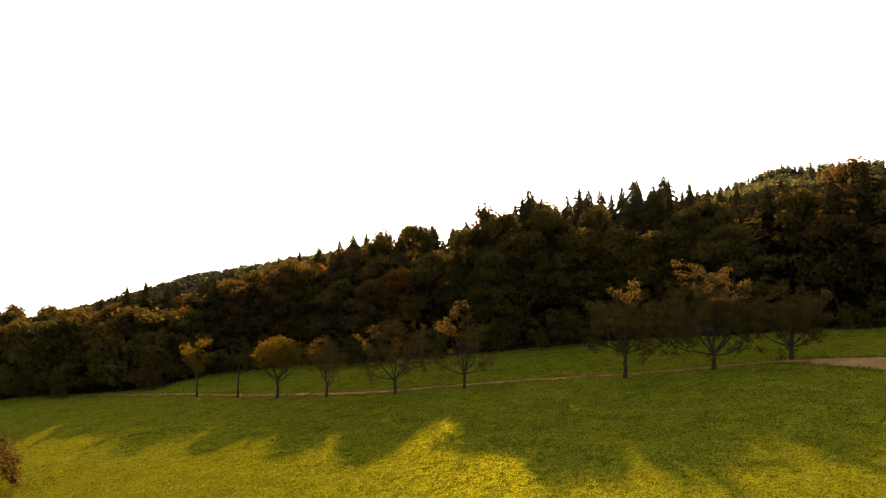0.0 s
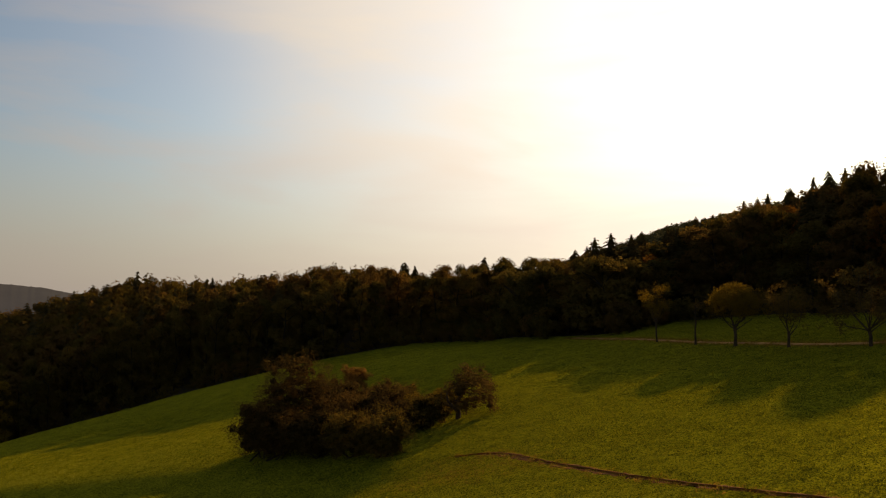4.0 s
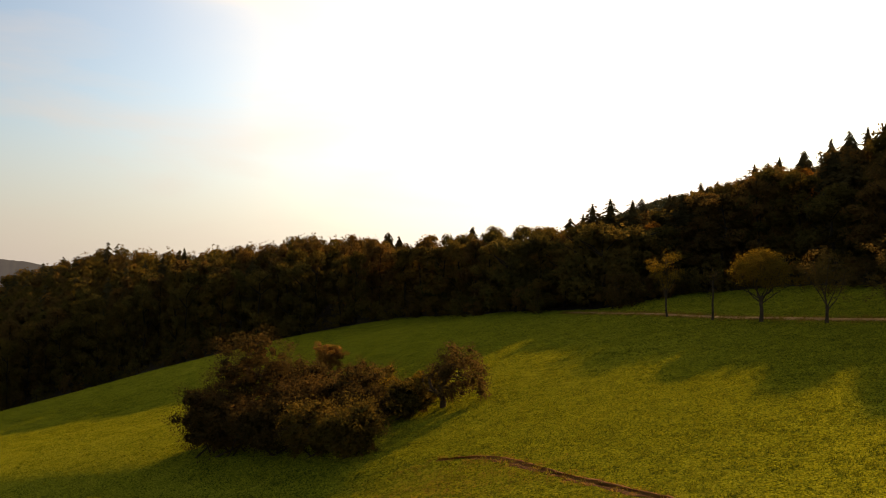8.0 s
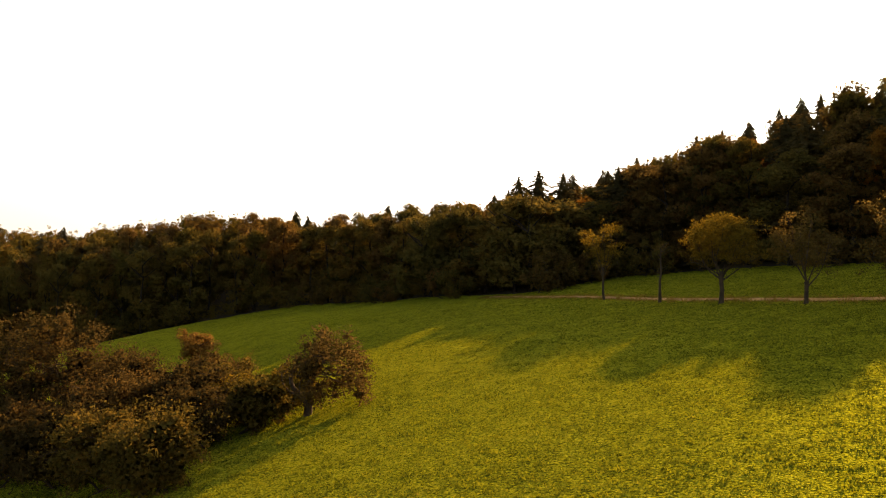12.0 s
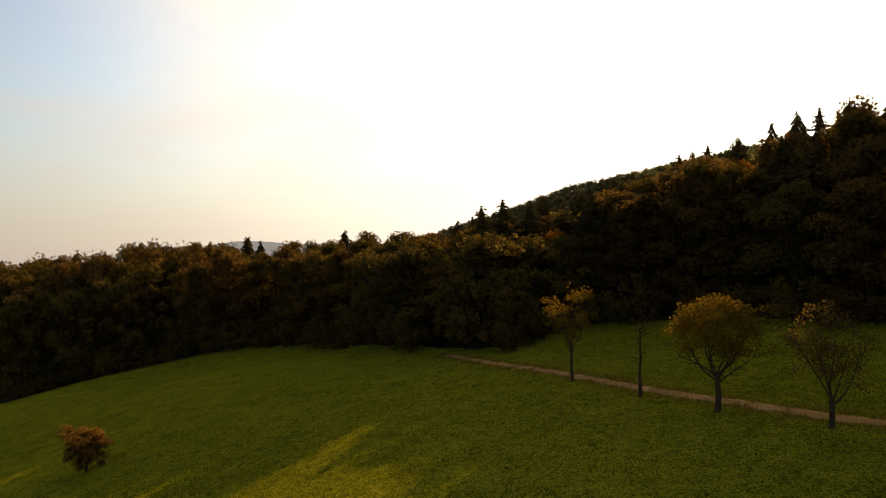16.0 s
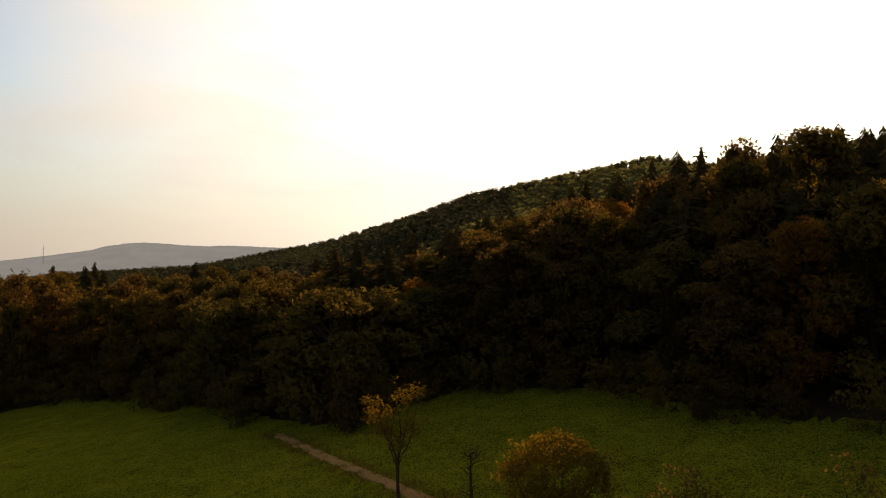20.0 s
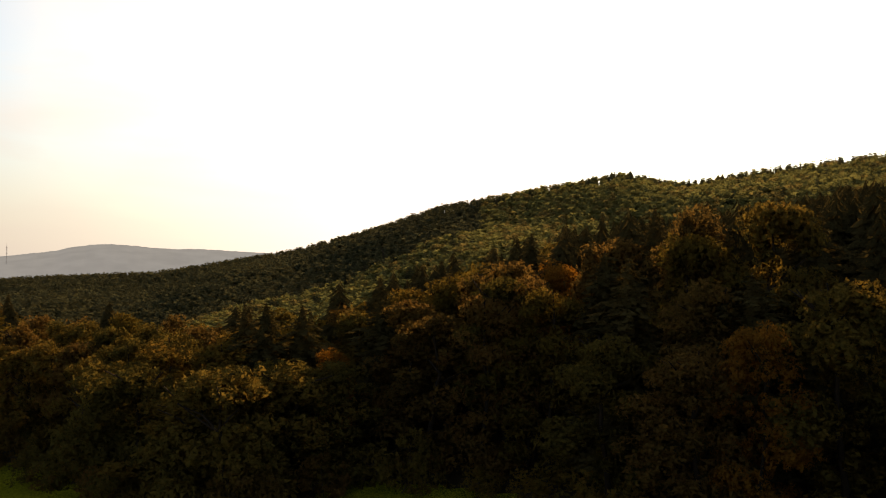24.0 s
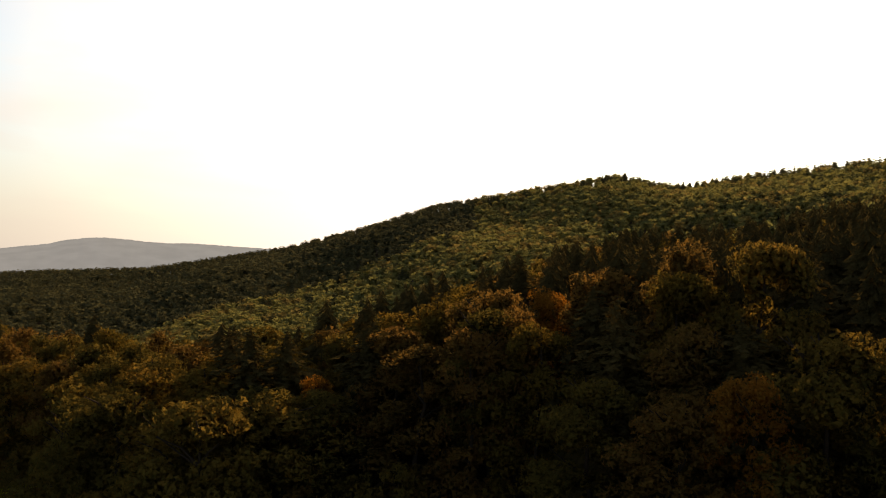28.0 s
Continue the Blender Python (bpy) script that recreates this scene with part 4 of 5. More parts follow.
# undergrowth along the wood's edge
under = []
for k in range(3):
    ob = broad_tree("undergrowth_bush", 900 + k, 3.4, 2.4, 0.1, (M_GREEN, M_OLIVE, M_RUST)[k], M_BARK, 1000, 0.42, 3, 2, stems=2, trunk_r=0.05, clump=0.95, fill=0.5, split="stem")
    under.append([ob, False])
line = spline(EDGE[2:-3], 4.6)
for i, (x, y) in enumerate(line):
    x, y = x + RNG.uniform(-1, 1), y + RNG.uniform(0, 2.4)
    if np.min(np.hypot(ROAD[:, 0] - x, ROAD[:, 1] - y)) < 3.4:
        continue
    k = int(RNG.integers(0, 3))
    sc = RNG.uniform(0.7, 1.25)
    first = under[k][0].scale if under[k][1] else (1, 1, 1)
    m = Matrix.LocRotScale((x, y, hz(x, y)), Euler((0, 0, RNG.uniform(0, 6.28))), (sc / first[0], sc / first[1], sc * RNG.uniform(0.8, 1.3) / first[2]))
    if under[k][1]:
        ob = copy_thing(under[k][0], m)
    else:
        ob, under[k][1] = under[k][0], True
        ob.matrix_basis = m
    tagged(ob, ("dark green", "dull olive-green", "rust-brown")[k] + " undergrowth bush at the foot of the wood", "bush", "undergrowth along the wood")
# trees that close the wood behind its inner corner
for x, y, t in ((-89.0, 138.0, 14.6), (-95.0, 146.5, 15.4), (-84.5, 143.0, 14.8)):
    plant("green", 0, x, y, t, 4.8)


def polar(p):
    return np.hypot(p[:, 0] - EYE_X, p[:, 1] - EYE_Y), np.degrees(np.arctan2(-(p[:, 0] - EYE_X), p[:, 1] - EYE_Y))


def dome_pattern(rng, cards, size, m, loose=0.5):
    """A rounded crown, 15 m tall and 4.5 m in radius: uneven closed lumps under leaf sprays."""
    z = rng.uniform(0.35, 0.88, m)
    a = np.arange(m) * 2.4 + rng.uniform(-0.5, 0.5, m)
    rr = np.interp(z, [0, 0.6, 0.82, 1.0], [3.2, 3.1, 2.2, 0.4]) * rng.uniform(0.6, 1.0, m)
    lumps = np.stack([rr * np.cos(a), rr * np.sin(a), z * 13.4], 1)
    lumps[0] = (0, 0, 12.0)
    r = rng.uniform(0.8, 1.25, m) * np.interp(m, [3, 6, 16], [2.9, 2.2, 1.45])
    pick = rng.integers(0, m, cards)
    d = unit(rng.normal(size=(cards, 3)))
    d[:, 2] = np.where(d[:, 2] < -0.2, -d[:, 2], d[:, 2])
    return merged(surface_cards(rng, lumps[pick] + d * (r[pick] * 1.05)[:, None], d, size, loose), foliage_bodies(rng, lumps, r * 0.85),
                  foliage_bodies(rng, np.array([[0, 0, 5.5]]), np.array([3.2]), 1.4))


def cone_pattern(rng, tiers, boughs):
    """A spruce, 18 m tall and 3.2 m in radius: ragged tiers of drooping boughs that shrink towards the tip."""
    vs, fs = [], []
    for k in range(tiers):
        u = 0.08 + 0.92 * k / tiers
        r0 = 3.3 * (1 - math.exp(-(1 - u) * 3.4)) + 0.12
        turn = rng.uniform(0, 6.28)
        for b in range(boughs):
            a = turn + 6.283 * (b + rng.uniform(-0.25, 0.25)) / boughs
            r = r0 * rng.uniform(0.65, 1.15)
            half = 3.6 / boughs
            z = u * 17.7 + rng.uniform(-0.25, 0.25)
            low = z - 0.28 * r - rng.uniform(0, 0.3)
            at = len(vs)
            vs += [(0.0, 0.0, z + 0.34 * r + 0.25), (0.62 * r * math.cos(a - half), 0.62 * r * math.sin(a - half), low + 0.05), (r * math.cos(a), r * math.sin(a), low),
                   (0.62 * r * math.cos(a + half), 0.62 * r * math.sin(a + half), low + 0.05)]
            fs += [(at, at + 1, at + 2), (at, at + 2, at + 3)]
    return np.array(vs), np.array(fs)


def tuft_pattern(rng, cards, size):
    """A far broadleaf crown, 15 m tall and 4.5 m in radius: leaf clumps over a small closed middle."""
    d = unit(rng.normal(size=(cards, 3)))
    d[:, 2] = np.abs(d[:, 2]) * 1.1 - 0.25
    lump = 1 + 0.22 * np.sin(d[:, 0] * 4 + rng.uniform(0, 6)) * np.sin(d[:, 1] * 4 + rng.uniform(0, 6))
    c = np.array((0, 0, 10.2)) + d * [3.6, 3.6, 4.2] * (lump * rng.uniform(0.75, 1.0, cards))[:, None]
    return merged(surface_cards(rng, c, d, size, 0.55), foliage_bodies(rng, np.array([[0, 0, 8.6]]), np.array([3.3]), 1.25))


def wood_stuff(name, pts, tall, wide, patterns, mat, label, seed):
    """Far trees, past counting, as one mass."""
    rng = np.random.default_rng(seed)
    vs, fs, at = [], [], 0
    z = height(pts[:, 0], pts[:, 1])
    for (x, y), z0, t, w in zip(pts, z, tall, wide):
        v, f = patterns[rng.integers(len(patterns))]
        a = rng.uniform(0, 6.28)
        c, s = math.cos(a), math.sin(a)
        q = np.stack([(v[:, 0] * c - v[:, 1] * s) * w + x, (v[:, 0] * s + v[:, 1] * c) * w + y, v[:, 2] * t + z0], 1)
        vs.append(q)
        fs.append(f + at)
        at += len(v)
    if vs:
        tagged(mesh_object(name, np.concatenate(vs), np.concatenate(fs), mat), label, "forest", kind="stuff")


def scatter_wood(pts, seed, broad, cone, conifer, tall_gain=1.0, wide=4.2, mats=None, needles=None):
    rng = np.random.default_rng(seed)
    domes = [dome_pattern(rng, *broad) if len(broad) > 2 else tuft_pattern(rng, *broad) for _ in range(6)]
    cones = [cone_pattern(rng, *cone) for _ in range(4)]
    u = rng.uniform(size=len(pts))
    # stands of one kind, by slow waves over the hill
    wave = np.sin(pts[:, 0] * 0.021 + 1.3) + np.sin(pts[:, 1] * 0.017 + pts[:, 0] * 0.009)
    d, az = polar(pts)
    brow = np.interp(az, AZ_K, FAR_K) - d < 45
    slope = (az < 15) & (d < 330)
    stand = (pts[:, 0] > -30) & (d < 240)
    con = (u < conifer + 0.22 * stand + 0.16 * wave + 0.4 * slope) | (brow & (u < np.interp(az, [-30, 3, 4, 10, 11, 18, 19, 50], [0.8, 0.8, 0.6, 0.75, 0.5, 0.4, 0.55, 0.55])))
    t = np.where(d < 250, tall_at(pts[:, 0], pts[:, 1]), np.interp(pts[:, 0], [-150, -70, -30, 0, 40], [13.5, 14, 16, 18, 19])) * rng.uniform(0.92, 1.03, len(pts)) * tall_gain * np.where(stand, np.interp(pts[:, 0], [-30, -12, 1, 7], [1.0, 0.92, 0.93, 1.01]), 1.0)
    sel = rng.uniform(size=len(pts))
    sel = np.where((pts[:, 0] < -105) & (d < 400) & (az > 44), 0.36 + 0.64 * sel, sel)   # the western hill is browner
    wood_stuff("conifer_wood", pts[con], t[con] * 1.03 / 18, wide / 4.4 * rng.uniform(0.8, 1.2, con.sum()), cones, needles or M_NEEDLE, "dark spruce stand on the hillside", seed + 1)
    for lo, hi, mat, text in ((0, 0.36, mats[0], "green broadleaf wood on the hillside"), (0.36, 0.76, mats[1], "olive autumn broadleaf wood on the hillside"),
                              (0.76, 1.01, mats[2], "rust-brown autumn wood on the hillside")):
        k = ~con & (sel >= lo) & (sel < hi)
        wood_stuff("broadleaf_wood", pts[k], t[k] / 15, wide / 4.4 * rng.uniform(0.8, 1.25, k.sum()), domes, mat, text, seed + 2)


p = spots(21, 6.2, -420, 260, 20, 470)
d, az = polar(p)
p = p[(in_wood(p[:, 0], p[:, 1], 18.0) | (in_wood(p[:, 0], p[:, 1], 4.0) & (p[:, 0] < -236))) & (d < 400) & (((az > -38) & (az < 92) & (d < 230)) | ((az > -16) & (az < 88)))]
d, az = polar(p)
near = d < 180
west = (az > 44) & ~near
scatter_wood(p[near], 31, (90, 0.8, 15), (26, 12), 0.16, 1.04, 4.6, (M_GREEN, M_OLIVE, M_RUST))
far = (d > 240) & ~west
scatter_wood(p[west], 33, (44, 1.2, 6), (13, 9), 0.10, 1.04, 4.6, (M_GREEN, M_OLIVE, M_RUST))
# farther out, paler leaf colours paint the haze
scatter_wood(p[~near & ~far & ~west], 35, (44, 1.2, 6), (13, 9), 0.10, 1.04, 4.6, (M_HAZED_OLIVE, M_OLIVE, M_RUST))
scatter_wood(p[far], 36, (40, 1.9), (10, 8), 0.06, 1.04, 4.6, (M_HAZED_OLIVE, M_HAZED_OLIVE, M_HAZED_GOLD), M_HAZED_NEEDLE)
p = spots(22, 8.6, -1100, 380, 40, 1000)
d, az = polar(p)
p = p[(d >= 400) & (((az > -14) & (az < 60)) | ((az >= 60) & (az < 92) & (d < 1000)) | ((az > -32) & (d > np.interp(az, AZ_K, FAR_K) - 120) & (az < 0))) & (d < np.interp(az, AZ_K, FAR_K) + 25)]
d, az = polar(p)
# the flank's shade and haze are put into its grey-green leaf colour
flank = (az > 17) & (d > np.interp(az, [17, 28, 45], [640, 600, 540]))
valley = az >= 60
scatter_wood(p[valley], 43, (18, 2.6), (7, 6), 0.4, 1.0, 6.3, (M_HAZED_GREEN, M_HAZED_GREEN, M_SHRUB), M_HAZED_NEEDLE)
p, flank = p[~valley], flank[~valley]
scatter_wood(p[~flank], 41, (18, 2.6), (9, 7), 0.05, 1.0, 6.3, (M_HAZED_OLIVE, M_HAZED_OLIVE, M_HAZED_GOLD), M_HAZED_NEEDLE)
scatter_wood(p[flank], 45, (18, 2.6), (8, 6), 0.5, 1.0, 6.3, (M_HAZED_GREEN, M_HAZED_GREEN, M_HAZED_GREEN), M_HAZED_NEEDLE)

# ---- fruit trees beside the farm track ----
def fruit_tree(seed, tall, radius, low, leaves, leaf, trunk_r, mat, limbs, bare, dome):
    """An old orchard tree: a short straight trunk, a vase of rising limbs with twigs, and leaves in clumps at their ends."""
    rng = np.random.default_rng(seed)
    root = new("fruit_tree")
    fork = low * rng.uniform(0.62, 0.78)
    p = bent(rng, (0, 0, -0.3), (0.06 * rng.normal(), 0.06 * rng.normal(), fork), 6, 0.012)
    v, f = tubes([(p, trunk_r * np.array([1.5, 1.15, 1.0, 0.95, 0.95, 1.0]))], 9)
    mesh_object("trunk", v, f, M_BARK, root, True)
    tips = []
    for k in range(limbs + (2 if radius > 2.3 else 0)):
        a = 2 * np.pi * (k + rng.uniform(-0.3, 0.3)) / limbs
        inner = k % 3 == 2 and k < limbs
        reach = radius * (rng.uniform(0.2, 0.45) if inner else rng.uniform(0.6, 0.95))
        top = tall * (rng.uniform(0.66, 0.78) if dome else rng.uniform(0.86, 0.96)) if inner else low + (tall - low) * rng.uniform(0.35, 0.8)
        o = p[-1] - np.array([0, 0, 0.0 if inner else rng.uniform(0.0, 0.45)])
        if k >= limbs:   # a low bough that reaches out sideways
            a, reach, top = (2.9 if k == limbs else 0.3) + rng.uniform(-0.4, 0.4), radius * rng.uniform(0.75, 1.05), low * rng.uniform(1.0, 1.25)
        e = np.array([reach * math.cos(a), reach * math.sin(a), top])
        knee = o + (e - o) * [0.5, 0.5, 0.42] + rng.normal(size=3) * 0.26
        q = spline([o, (o + knee) / 2 + rng.normal(size=3) * 0.06, knee, e], 0.35)
        limb = mesh_object("limb", *tubes([(q, trunk_r * np.linspace(0.42, 0.08, len(q)))], 6), M_BARK, root, True)
        for w in range(11):
            s0 = q[rng.integers(len(q) // 3, len(q))]
            d = unit(rng.normal(size=3) * [1, 1, 0.7] + unit(e - o) * 0.6 + [0, 0, 0.25])
            e2 = s0 + d * radius * rng.uniform(0.22, 0.42)
            bits = [(bent(rng, s0, e2, 4, 0.07), trunk_r * np.linspace(0.14, 0.03, 4))]
            tips.append(e2)
            e3 = e2 + unit(rng.normal(size=3) + d) * radius * 0.18
            bits.append((bent(rng, bits[0][0][2], e3, 3, 0.05), trunk_r * np.linspace(0.06, 0.02, 3)))
            tips.append(e3)
            mesh_object("twig", *tubes(bits, 5), M_BARK, limb, True)
        tips.append(e)
    tips = np.array(tips)
    if dome:
        m = 210
        a, u = rng.uniform(0, 6.28, m), np.sqrt(rng.uniform(0, 1, m))
        shell = np.stack([radius * u * np.cos(a), radius * u * np.sin(a), tall - 0.3 - (tall - low) * 0.42 * u ** 2.2 - rng.uniform(0, 1, m) ** 2 * 0.9], 1)
        tips = np.concatenate([tips[tips[:, 2] > low + 0.15 * (tall - low)], shell])
    tips = tips[rng.uniform(size=len(tips)) > bare]
    pick = rng.choice(len(tips), leaves, p=(lambda w: w / w.sum())(rng.uniform(0.2, 1.6, len(tips))))
    c = tips[pick] + unit(rng.normal(size=(leaves, 3))) * (rng.uniform(0, 1, (leaves, 1)) ** 0.5) * [0.5, 0.5, 0.38]
    v, f = leaf_cards(rng, c, leaf, leaf * 0.6, 1.0, 0.15)
    mesh_object("crown", v, f, mat, root)
    return root


FRUIT = [  # x, y, height, crown radius, crown from, leaves, leaf size, trunk radius, leaf material, limbs, bare share, domed, label
    (-33.2, 96.4, 7.6, 1.8, 3.0, 2600, 0.15, 0.11, M_YELLOW, 6, 0.42, False, "half-bare fruit tree with orange-yellow leaves beside the track"),
    (-21.0, 86.7, 6.85, 2.35, 2.7, 9000, 0.16, 0.17, M_YELLOW, 8, 0.0, True, "round-crowned fruit tree with yellow autumn leaves beside the track"),
    (-14.9, 83.0, 6.0, 2.15, 2.3, 3000, 0.14, 0.14, M_BROWN, 6, 0.2, False, "sparse low-forked fruit tree with thin brown leaves beside the track"),
    (-7.4, 79.9, 7.0, 3.4, 2.3, 4600, 0.16, 0.15, M_BROWN, 8, 0.2, False, "spreading sparse fruit tree with brown leaves beside the track"),
    (-0.4, 76.8, 8.0, 2.4, 2.6, 3400, 0.16, 0.15, M_BROWN, 7, 0.2, False, "tall sparse fruit tree with brownish leaves beside the track"),
    (14.1, 71.4, 8.0, 3.2, 3.0, 7500, 0.18, 0.18, M_BROWN, 8, 0.1, False, "fruit tree with rust-brown leaves in the meadow"),
    (21.4, 69.5, 8.7, 4.2, 2.4, 12000, 0.18, 0.2, M_BROWN, 10, 0.05, False, "wide fruit tree with yellow-brown leaves in the meadow"),
    (27.9, 69.1, 6.1, 3.5, 2.0, 7500, 0.18, 0.18, M_BROWN, 8, 0.1, False, "low spreading fruit tree with brown leaves beside the track"),
]
for i, (x, y, tall, r, low, nl, leaf, tr, mat, li, bare, dome, text) in enumerate(FRUIT):
    ob = fruit_tree(500 + i, tall, r, low, nl, leaf, tr, mat, li, bare, dome)
    ob.location = (x, y, hz(x, y))
    tagged(ob, text, "tree", "fruit trees along the track")


def dead_tree():
    rng = np.random.default_rng(3)
    root = new("dead_tree")
    v, f = tubes([(bent(rng, (0, 0, -0.3), (0.08, 0, 4.6), 8, 0.003), np.array([0.17, 0.13, 0.11, 0.10, 0.085, 0.07, 0.05, 0.03]))], 8)
    mesh_object("trunk", v, f, M_BARK, root, True)
    for k in range(16):
        z, a = rng.uniform(1.6, 4.5), rng.uniform(0, 6.28)
        ln = rng.uniform(0.3, 1.1)
        v, f = tubes([(bent(rng, (0.04, 0, z), (ln * math.cos(a), ln * math.sin(a), z + 0.6 * ln), 4, 0.08), np.linspace(0.035, 0.012, 4))], 5)
        mesh_object("stub", v, f, M_BARK, root, True)
    tip = np.array((0.1, 0.0, 4.5)) + rng.normal(size=(160, 3)) * [0.42, 0.42, 0.3]
    mesh_object("crown", *leaf_cards(rng, tip, 0.13, 0.08), M_RUST, root)
    root.location = (-26.7, 91.2, hz(-26.7, 91.2))
    tagged(root, "dying thin trunk with short stubs and few leaves beside the track", "tree", "fruit trees along the track")


dead_tree()

# ---- the thicket in the meadow ----
SHRUBS = [  # x, y, height, radius, leaves, material, stems
    (-53.2, 54.6, 8.9, 3.7, 11000, M_SHRUB, 5), (-56.0, 52.8, 4.6, 2.5, 5000, M_SHRUB, 4), (-50.6, 50.8, 4.6, 2.8, 5500, M_SHRUB, 4), (-46.0, 50.2, 3.9, 2.7, 5500, M_SHRUB, 4),
    (-41.4, 49.3, 3.8, 2.6, 5500, M_OLIVE, 4), (-37.4, 48.8, 3.5, 2.3, 5500, M_OLIVE, 4), (-55.4, 61.4, 4.9, 2.6, 4500, M_SHRUB, 4), (-50.6, 57.6, 5.9, 2.8, 4500, M_SHRUB, 4),
    (-46.6, 55.6, 4.6, 2.4, 4500, M_RUST, 4), (-49.6, 64.2, 3.4, 2.4, 3600, M_SHRUB, 4), (-45.6, 61.0, 3.3, 2.2, 3600, M_OLIVE, 4), (-42.6, 59.2, 2.7, 1.8, 3000, M_YELLOW, 3),
    (-41.6, 54.6, 3.3, 2.2, 3800, M_SHRUB, 4), (-39.6, 57.6, 2.7, 1.8, 3400, M_OLIVE, 3), (-62.0, 15.6, 7.4, 2.6, 6000, M_RUST, 4), (-48.4, 54.2, 5.2, 2.9, 5500, M_SHRUB, 4), (-44.4, 57.2, 4.3, 2.5, 4500, M_SHRUB, 4), (-53.4, 50.6, 5.4, 2.9, 5500, M_SHRUB, 4), (-41.0, 61.6, 2.2, 1.5, 2600, M_YELLOW, 3)]
for i, (x, y, t, r, nl, mat, st) in enumerate(SHRUBS):
    ob = broad_tree("shrub", 700 + i, t, r, 0.1, mat, M_BARK, int(nl * 1.4), 0.16, 5, 5, stems=st, trunk_r=0.07, clump=0.8, fill=0.6, split="stem", dense=1.0)
    ob.location = (x, y, hz(x, y))
    if y < 30:
        tagged(ob, "tall rust-brown shrub standing alone in the meadow", "shrub")
    else:
        tagged(ob, {M_SHRUB: "dense dark brown", M_OLIVE: "low olive-green", M_RUST: "rust-brown", M_YELLOW: "small yellow-leaved"}[mat] + " autumn shrub of the meadow thicket",
               "shrub", "thicket in the meadow")


def gnarled_tree():
    """A small old tree: a bent double stem with a loop of branches, and a dense rounded crown that leans over."""
    rng = np.random.default_rng(733)
    root = new("small_tree")
    stems = [[(0, 0, -0.3), (0.05, 0, 0.5), (-0.12, 0.05, 1.0), (0.10, 0, 1.6), (0.6, 0.1, 2.4), (1.0, 0.1, 3.3)],
             [(0.02, 0, 0.55), (-0.45, 0.05, 0.95), (-0.85, 0, 1.35), (-1.0, 0.1, 1.9), (-0.6, 0.1, 2.4), (0.0, 0.2, 2.8)],
             [(-0.45, 0.05, 0.95), (-0.95, 0.1, 1.0), (-1.35, 0, 1.35), (-1.55, 0.1, 1.9)]]
    for pts, thick in zip(stems, (0.20, 0.14, 0.09)):
        v, f = tubes([(spline(pts, 0.12), np.linspace(thick, thick * 0.3, len(spline(pts, 0.12))))], 8)
        mesh_object("stem", v, f, M_BARK, root, True)
    tips = []
    for k in range(16):
        a = rng.uniform(0, 6.28)
        o = np.array((0.3 + 0.4 * rng.normal(), 0.3 * rng.normal(), rng.uniform(1.4, 3.0)))
        e = np.array((0.9 + 1.7 * math.cos(a), 1.7 * math.sin(a), rng.uniform(1.0, 4.1)))
        v, f = tubes([(bent(rng, o, e, 5, 0.08), np.linspace(0.045, 0.012, 5))], 5)
        mesh_object("limb", v, f, M_BARK, root, True)
        tips.append(e)
    d = unit(rng.normal(size=(70, 3)))
    lumps = np.array((1.0, 0.1, 2.4)) + d * [2.0, 1.9, 2.05] * rng.uniform(0.5, 0.95, (70, 1))
    lumps = np.concatenate([lumps, tips])
    lumps = lumps[~((lumps[:, 0] < 0.2) & (lumps[:, 2] < 2.2))]
    pick = rng.integers(0, len(lumps), 9000)
    c = lumps[pick] + unit(rng.normal(size=(9000, 3))) * (rng.uniform(0, 1, (9000, 1)) ** 0.5) * 0.5
    mesh_object("crown", *merged(leaf_cards(rng, c, 0.15, 0.09, 1.0, 0.15), foliage_bodies(rng, lumps[::2] * 0.9 + np.array((0.095, 0.01, 0.275)), rng.uniform(0.18, 0.3, len(lumps[::2])))), M_RUST, root)
    root.location, root.scale = (-37.7, 59.3, hz(-37.7, 59.3)), (1.28, 1.28, 1.1)
    tagged(root, "small gnarled tree with reddish-brown leaves beside the thicket", "tree")


gnarled_tree()
ob = broad_tree("small_tree", 741, 4.1, 1.85, 0.25, M_COPPER, M_BARK, 7000, 0.17, 7, 6, trunk_r=0.1, clump=0.85, fill=0.4, split="limb", dense=0.6)
ob.location = (-70.6, 82.3, hz(-70.6, 82.3))
tagged(ob, "small round-crowned copper-brown tree alone in the meadow", "tree")


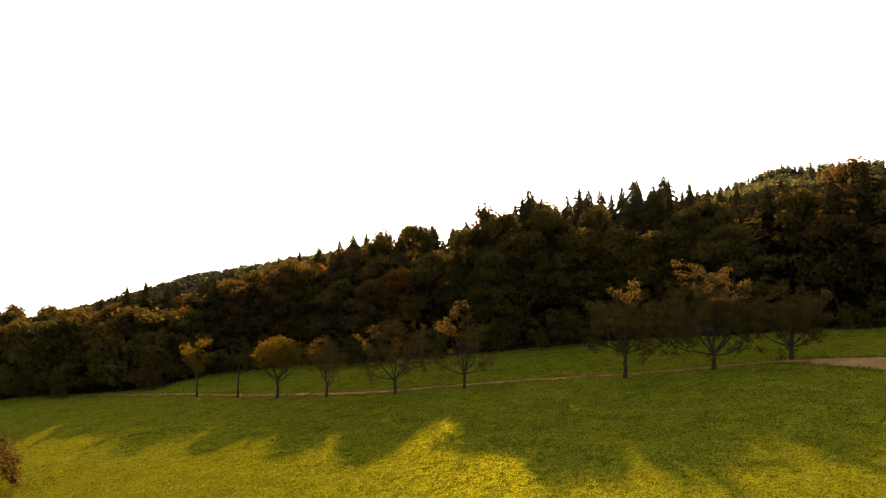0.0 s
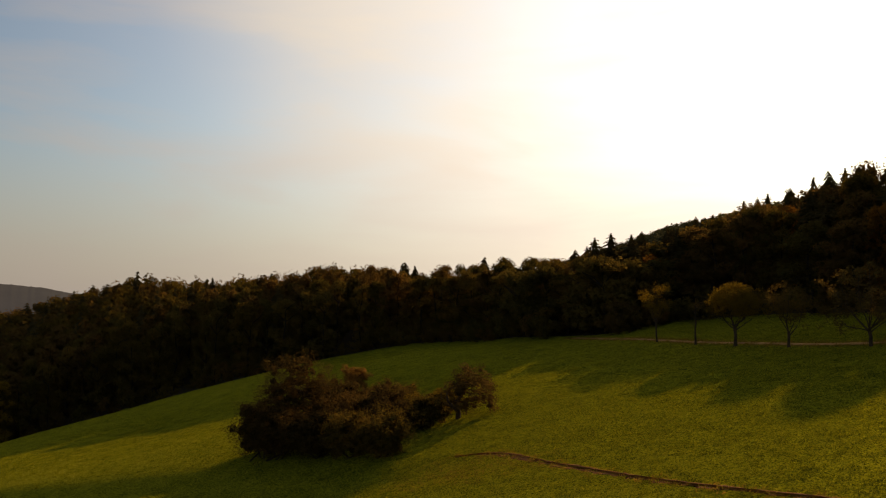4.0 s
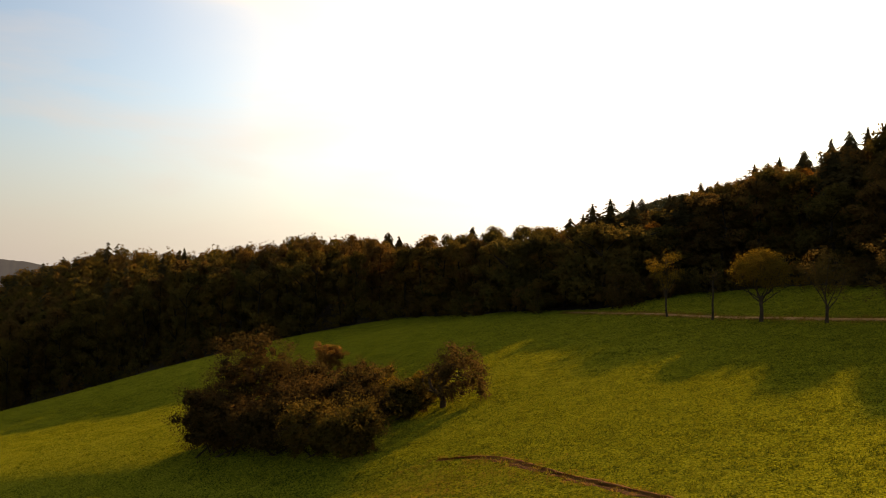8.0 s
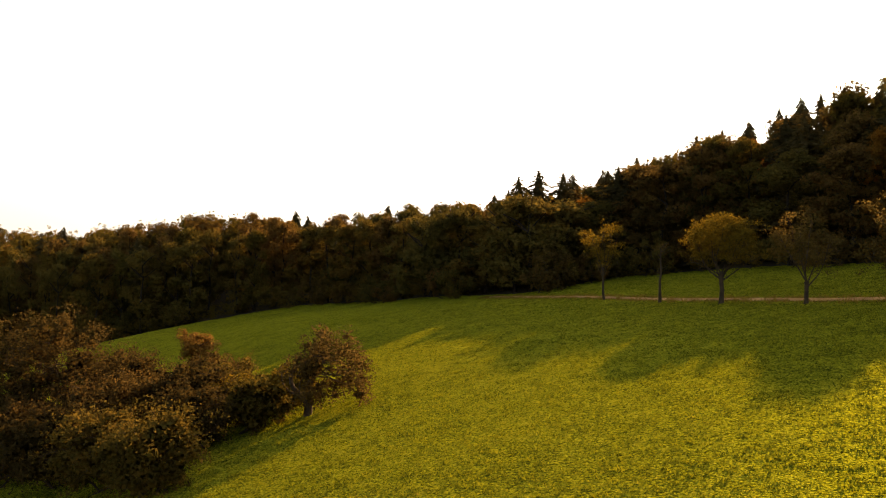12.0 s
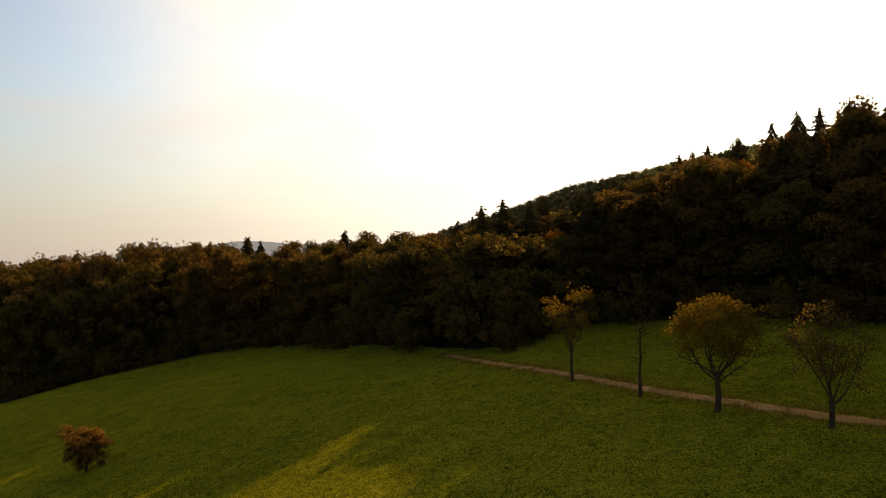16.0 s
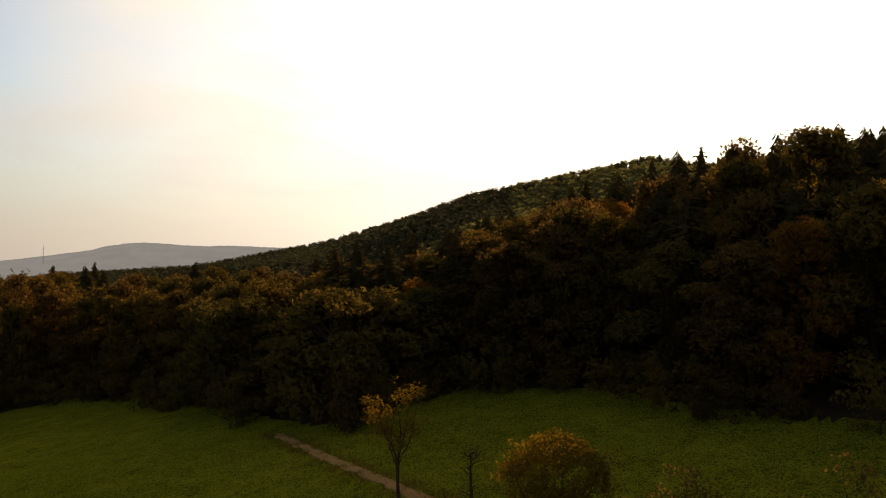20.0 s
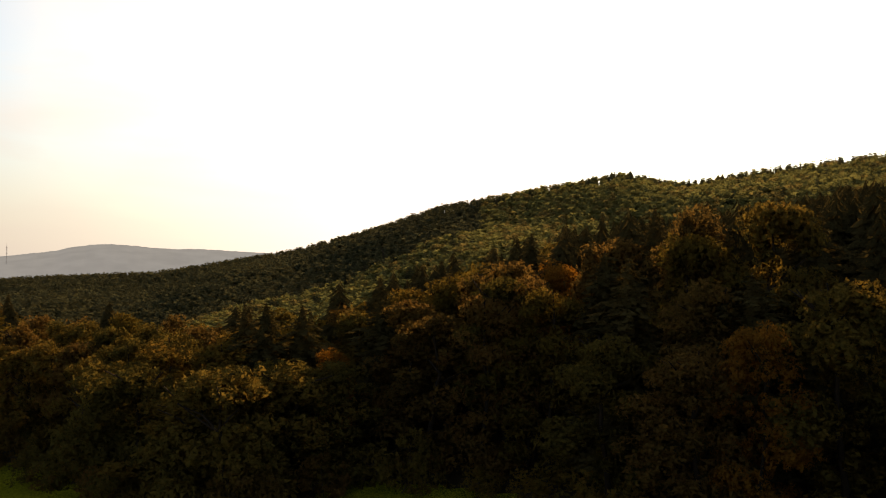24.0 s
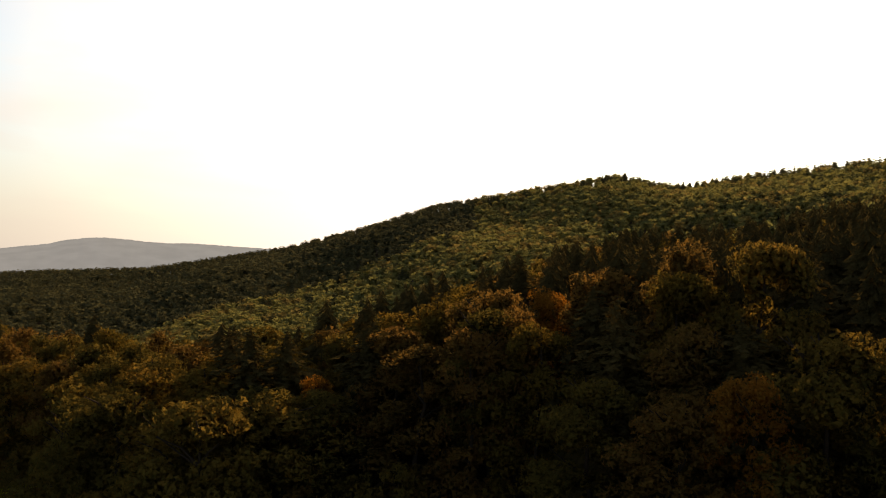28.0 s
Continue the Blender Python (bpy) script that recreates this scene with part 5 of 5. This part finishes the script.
# ---- meadow grass ----
def build_grass(name, count, seed, area, tall, mat, label, where=None, blade=0.04, each=4, spread=0.3):
    """Grass in tufts: blades that lean outwards from each tuft's middle."""
    rng = np.random.default_rng(seed)
    x0, x1, y0, y1 = area
    x, y = rng.uniform(x0, x1, count), rng.uniform(y0, y1, count)
    ok = ~in_wood(x, y, 0.0)
    step = ROAD[::3]
    dist = np.concatenate([np.min(np.hypot(x[k:k + 40000, None] - step[None, :, 0], y[k:k + 40000, None] - step[None, :, 1]) - 0.5 * step[None, :, 2], axis=1) for k in range(0, count, 40000)])
    ok &= (dist > 0.15) & (np.min(np.hypot(x[:, None] - BANK[None, ::3, 0], y[:, None] - BANK[None, ::3, 1]), axis=1) > 0.26)
    if where is not None:
        ok &= where(x, y, dist, rng)
    x, y = np.repeat(x[ok], each), np.repeat(y[ok], each)
    size = np.repeat(rng.uniform(0.5, 1.5, ok.sum()), each)
    n = len(x)
    a = rng.uniform(0, 6.28, n)
    r = spread * size * np.sqrt(rng.uniform(0, 1, n))
    x, y = x + r * np.cos(a), y + r * np.sin(a)
    z = height(x, y)
    h = tall * size * rng.uniform(0.5, 1.3, n) * (1 + 0.45 * np.sin(x * 1.9 + 2 * np.sin(y * 1.3)) * np.sin(y * 2.3 + 2 * np.sin(x * 0.9)))
    b = rng.uniform(0, 6.28, n)
    w = blade * rng.uniform(0.6, 1.4, n)
    lx, ly = np.cos(a) * h * 0.6 + rng.normal(size=n) * 0.3 * h, np.sin(a) * h * 0.6 + rng.normal(size=n) * 0.3 * h
    v = np.stack([np.stack([x - np.cos(b) * w, y - np.sin(b) * w, z - 0.02], 1), np.stack([x + np.cos(b) * w, y + np.sin(b) * w, z - 0.02], 1),
                  np.stack([x + lx, y + ly, z + h], 1)], 1).reshape(-1, 3)
    tagged(mesh_object(name, v, np.arange(len(v)).reshape(-1, 3), mat), label, "grass", kind="stuff")


def thinning(x, y, d, rng):
    """Fewer tufts the farther they are from the flight, and none under the yellowed patch below the path."""
    r = np.hypot(x + 14, y - 52)
    return rng.uniform(size=len(x)) < np.clip((100 - r) / 66, 0, 1) ** 1.4 * np.interp(x, [-72, -46], [0.25, 1.0])


def below_path(x, y, d, rng):
    """The dry patch between the path and the thicket."""
    r = np.hypot((x + 26) / 5.5, (y - 42.6) / 3.0) + 0.35 * np.sin(x * 1.3) * np.sin(y * 1.7)
    return rng.uniform(size=len(x)) < np.clip(1.3 - r, 0, 1)


def beside_path(x, y, d, rng):
    """A ragged band on both sides of the footpath."""
    r = np.min(np.hypot(x[:, None] - BANK[None, ::3, 0], y[:, None] - BANK[None, ::3, 1]), axis=1)
    return rng.uniform(0.2, 1.0, len(x)) > r / (0.75 + 0.35 * np.sin(x * 2.1) * np.sin(y * 1.3 + x))


build_grass("meadow_grass", 330000, 11, (-112, 60, 26, 140), 0.058, M_GRASS, "short green meadow grass in tufts", thinning, 0.036, 6, 0.12)
build_grass("verge_grass", 170000, 12, (-70, 40, 60, 140), 0.20, M_DRY, "dry yellow-brown grass on the track's verge", lambda x, y, d, rng: d < 0.5 + 0.9 * rng.uniform(size=len(x)) ** 2)
build_grass("dry_grass", 16000, 13, (-36, -10, 35, 50), 0.045, M_DRY, "yellowed dry grass patch below the footpath", below_path, 0.018, 5, 0.14)
build_grass("bank_grass", 60000, 14, (-34, 16, 28, 50), 0.09, M_DRY, "tufts of dry orange-brown grass along the footpath", beside_path, 0.02, 4, 0.1)
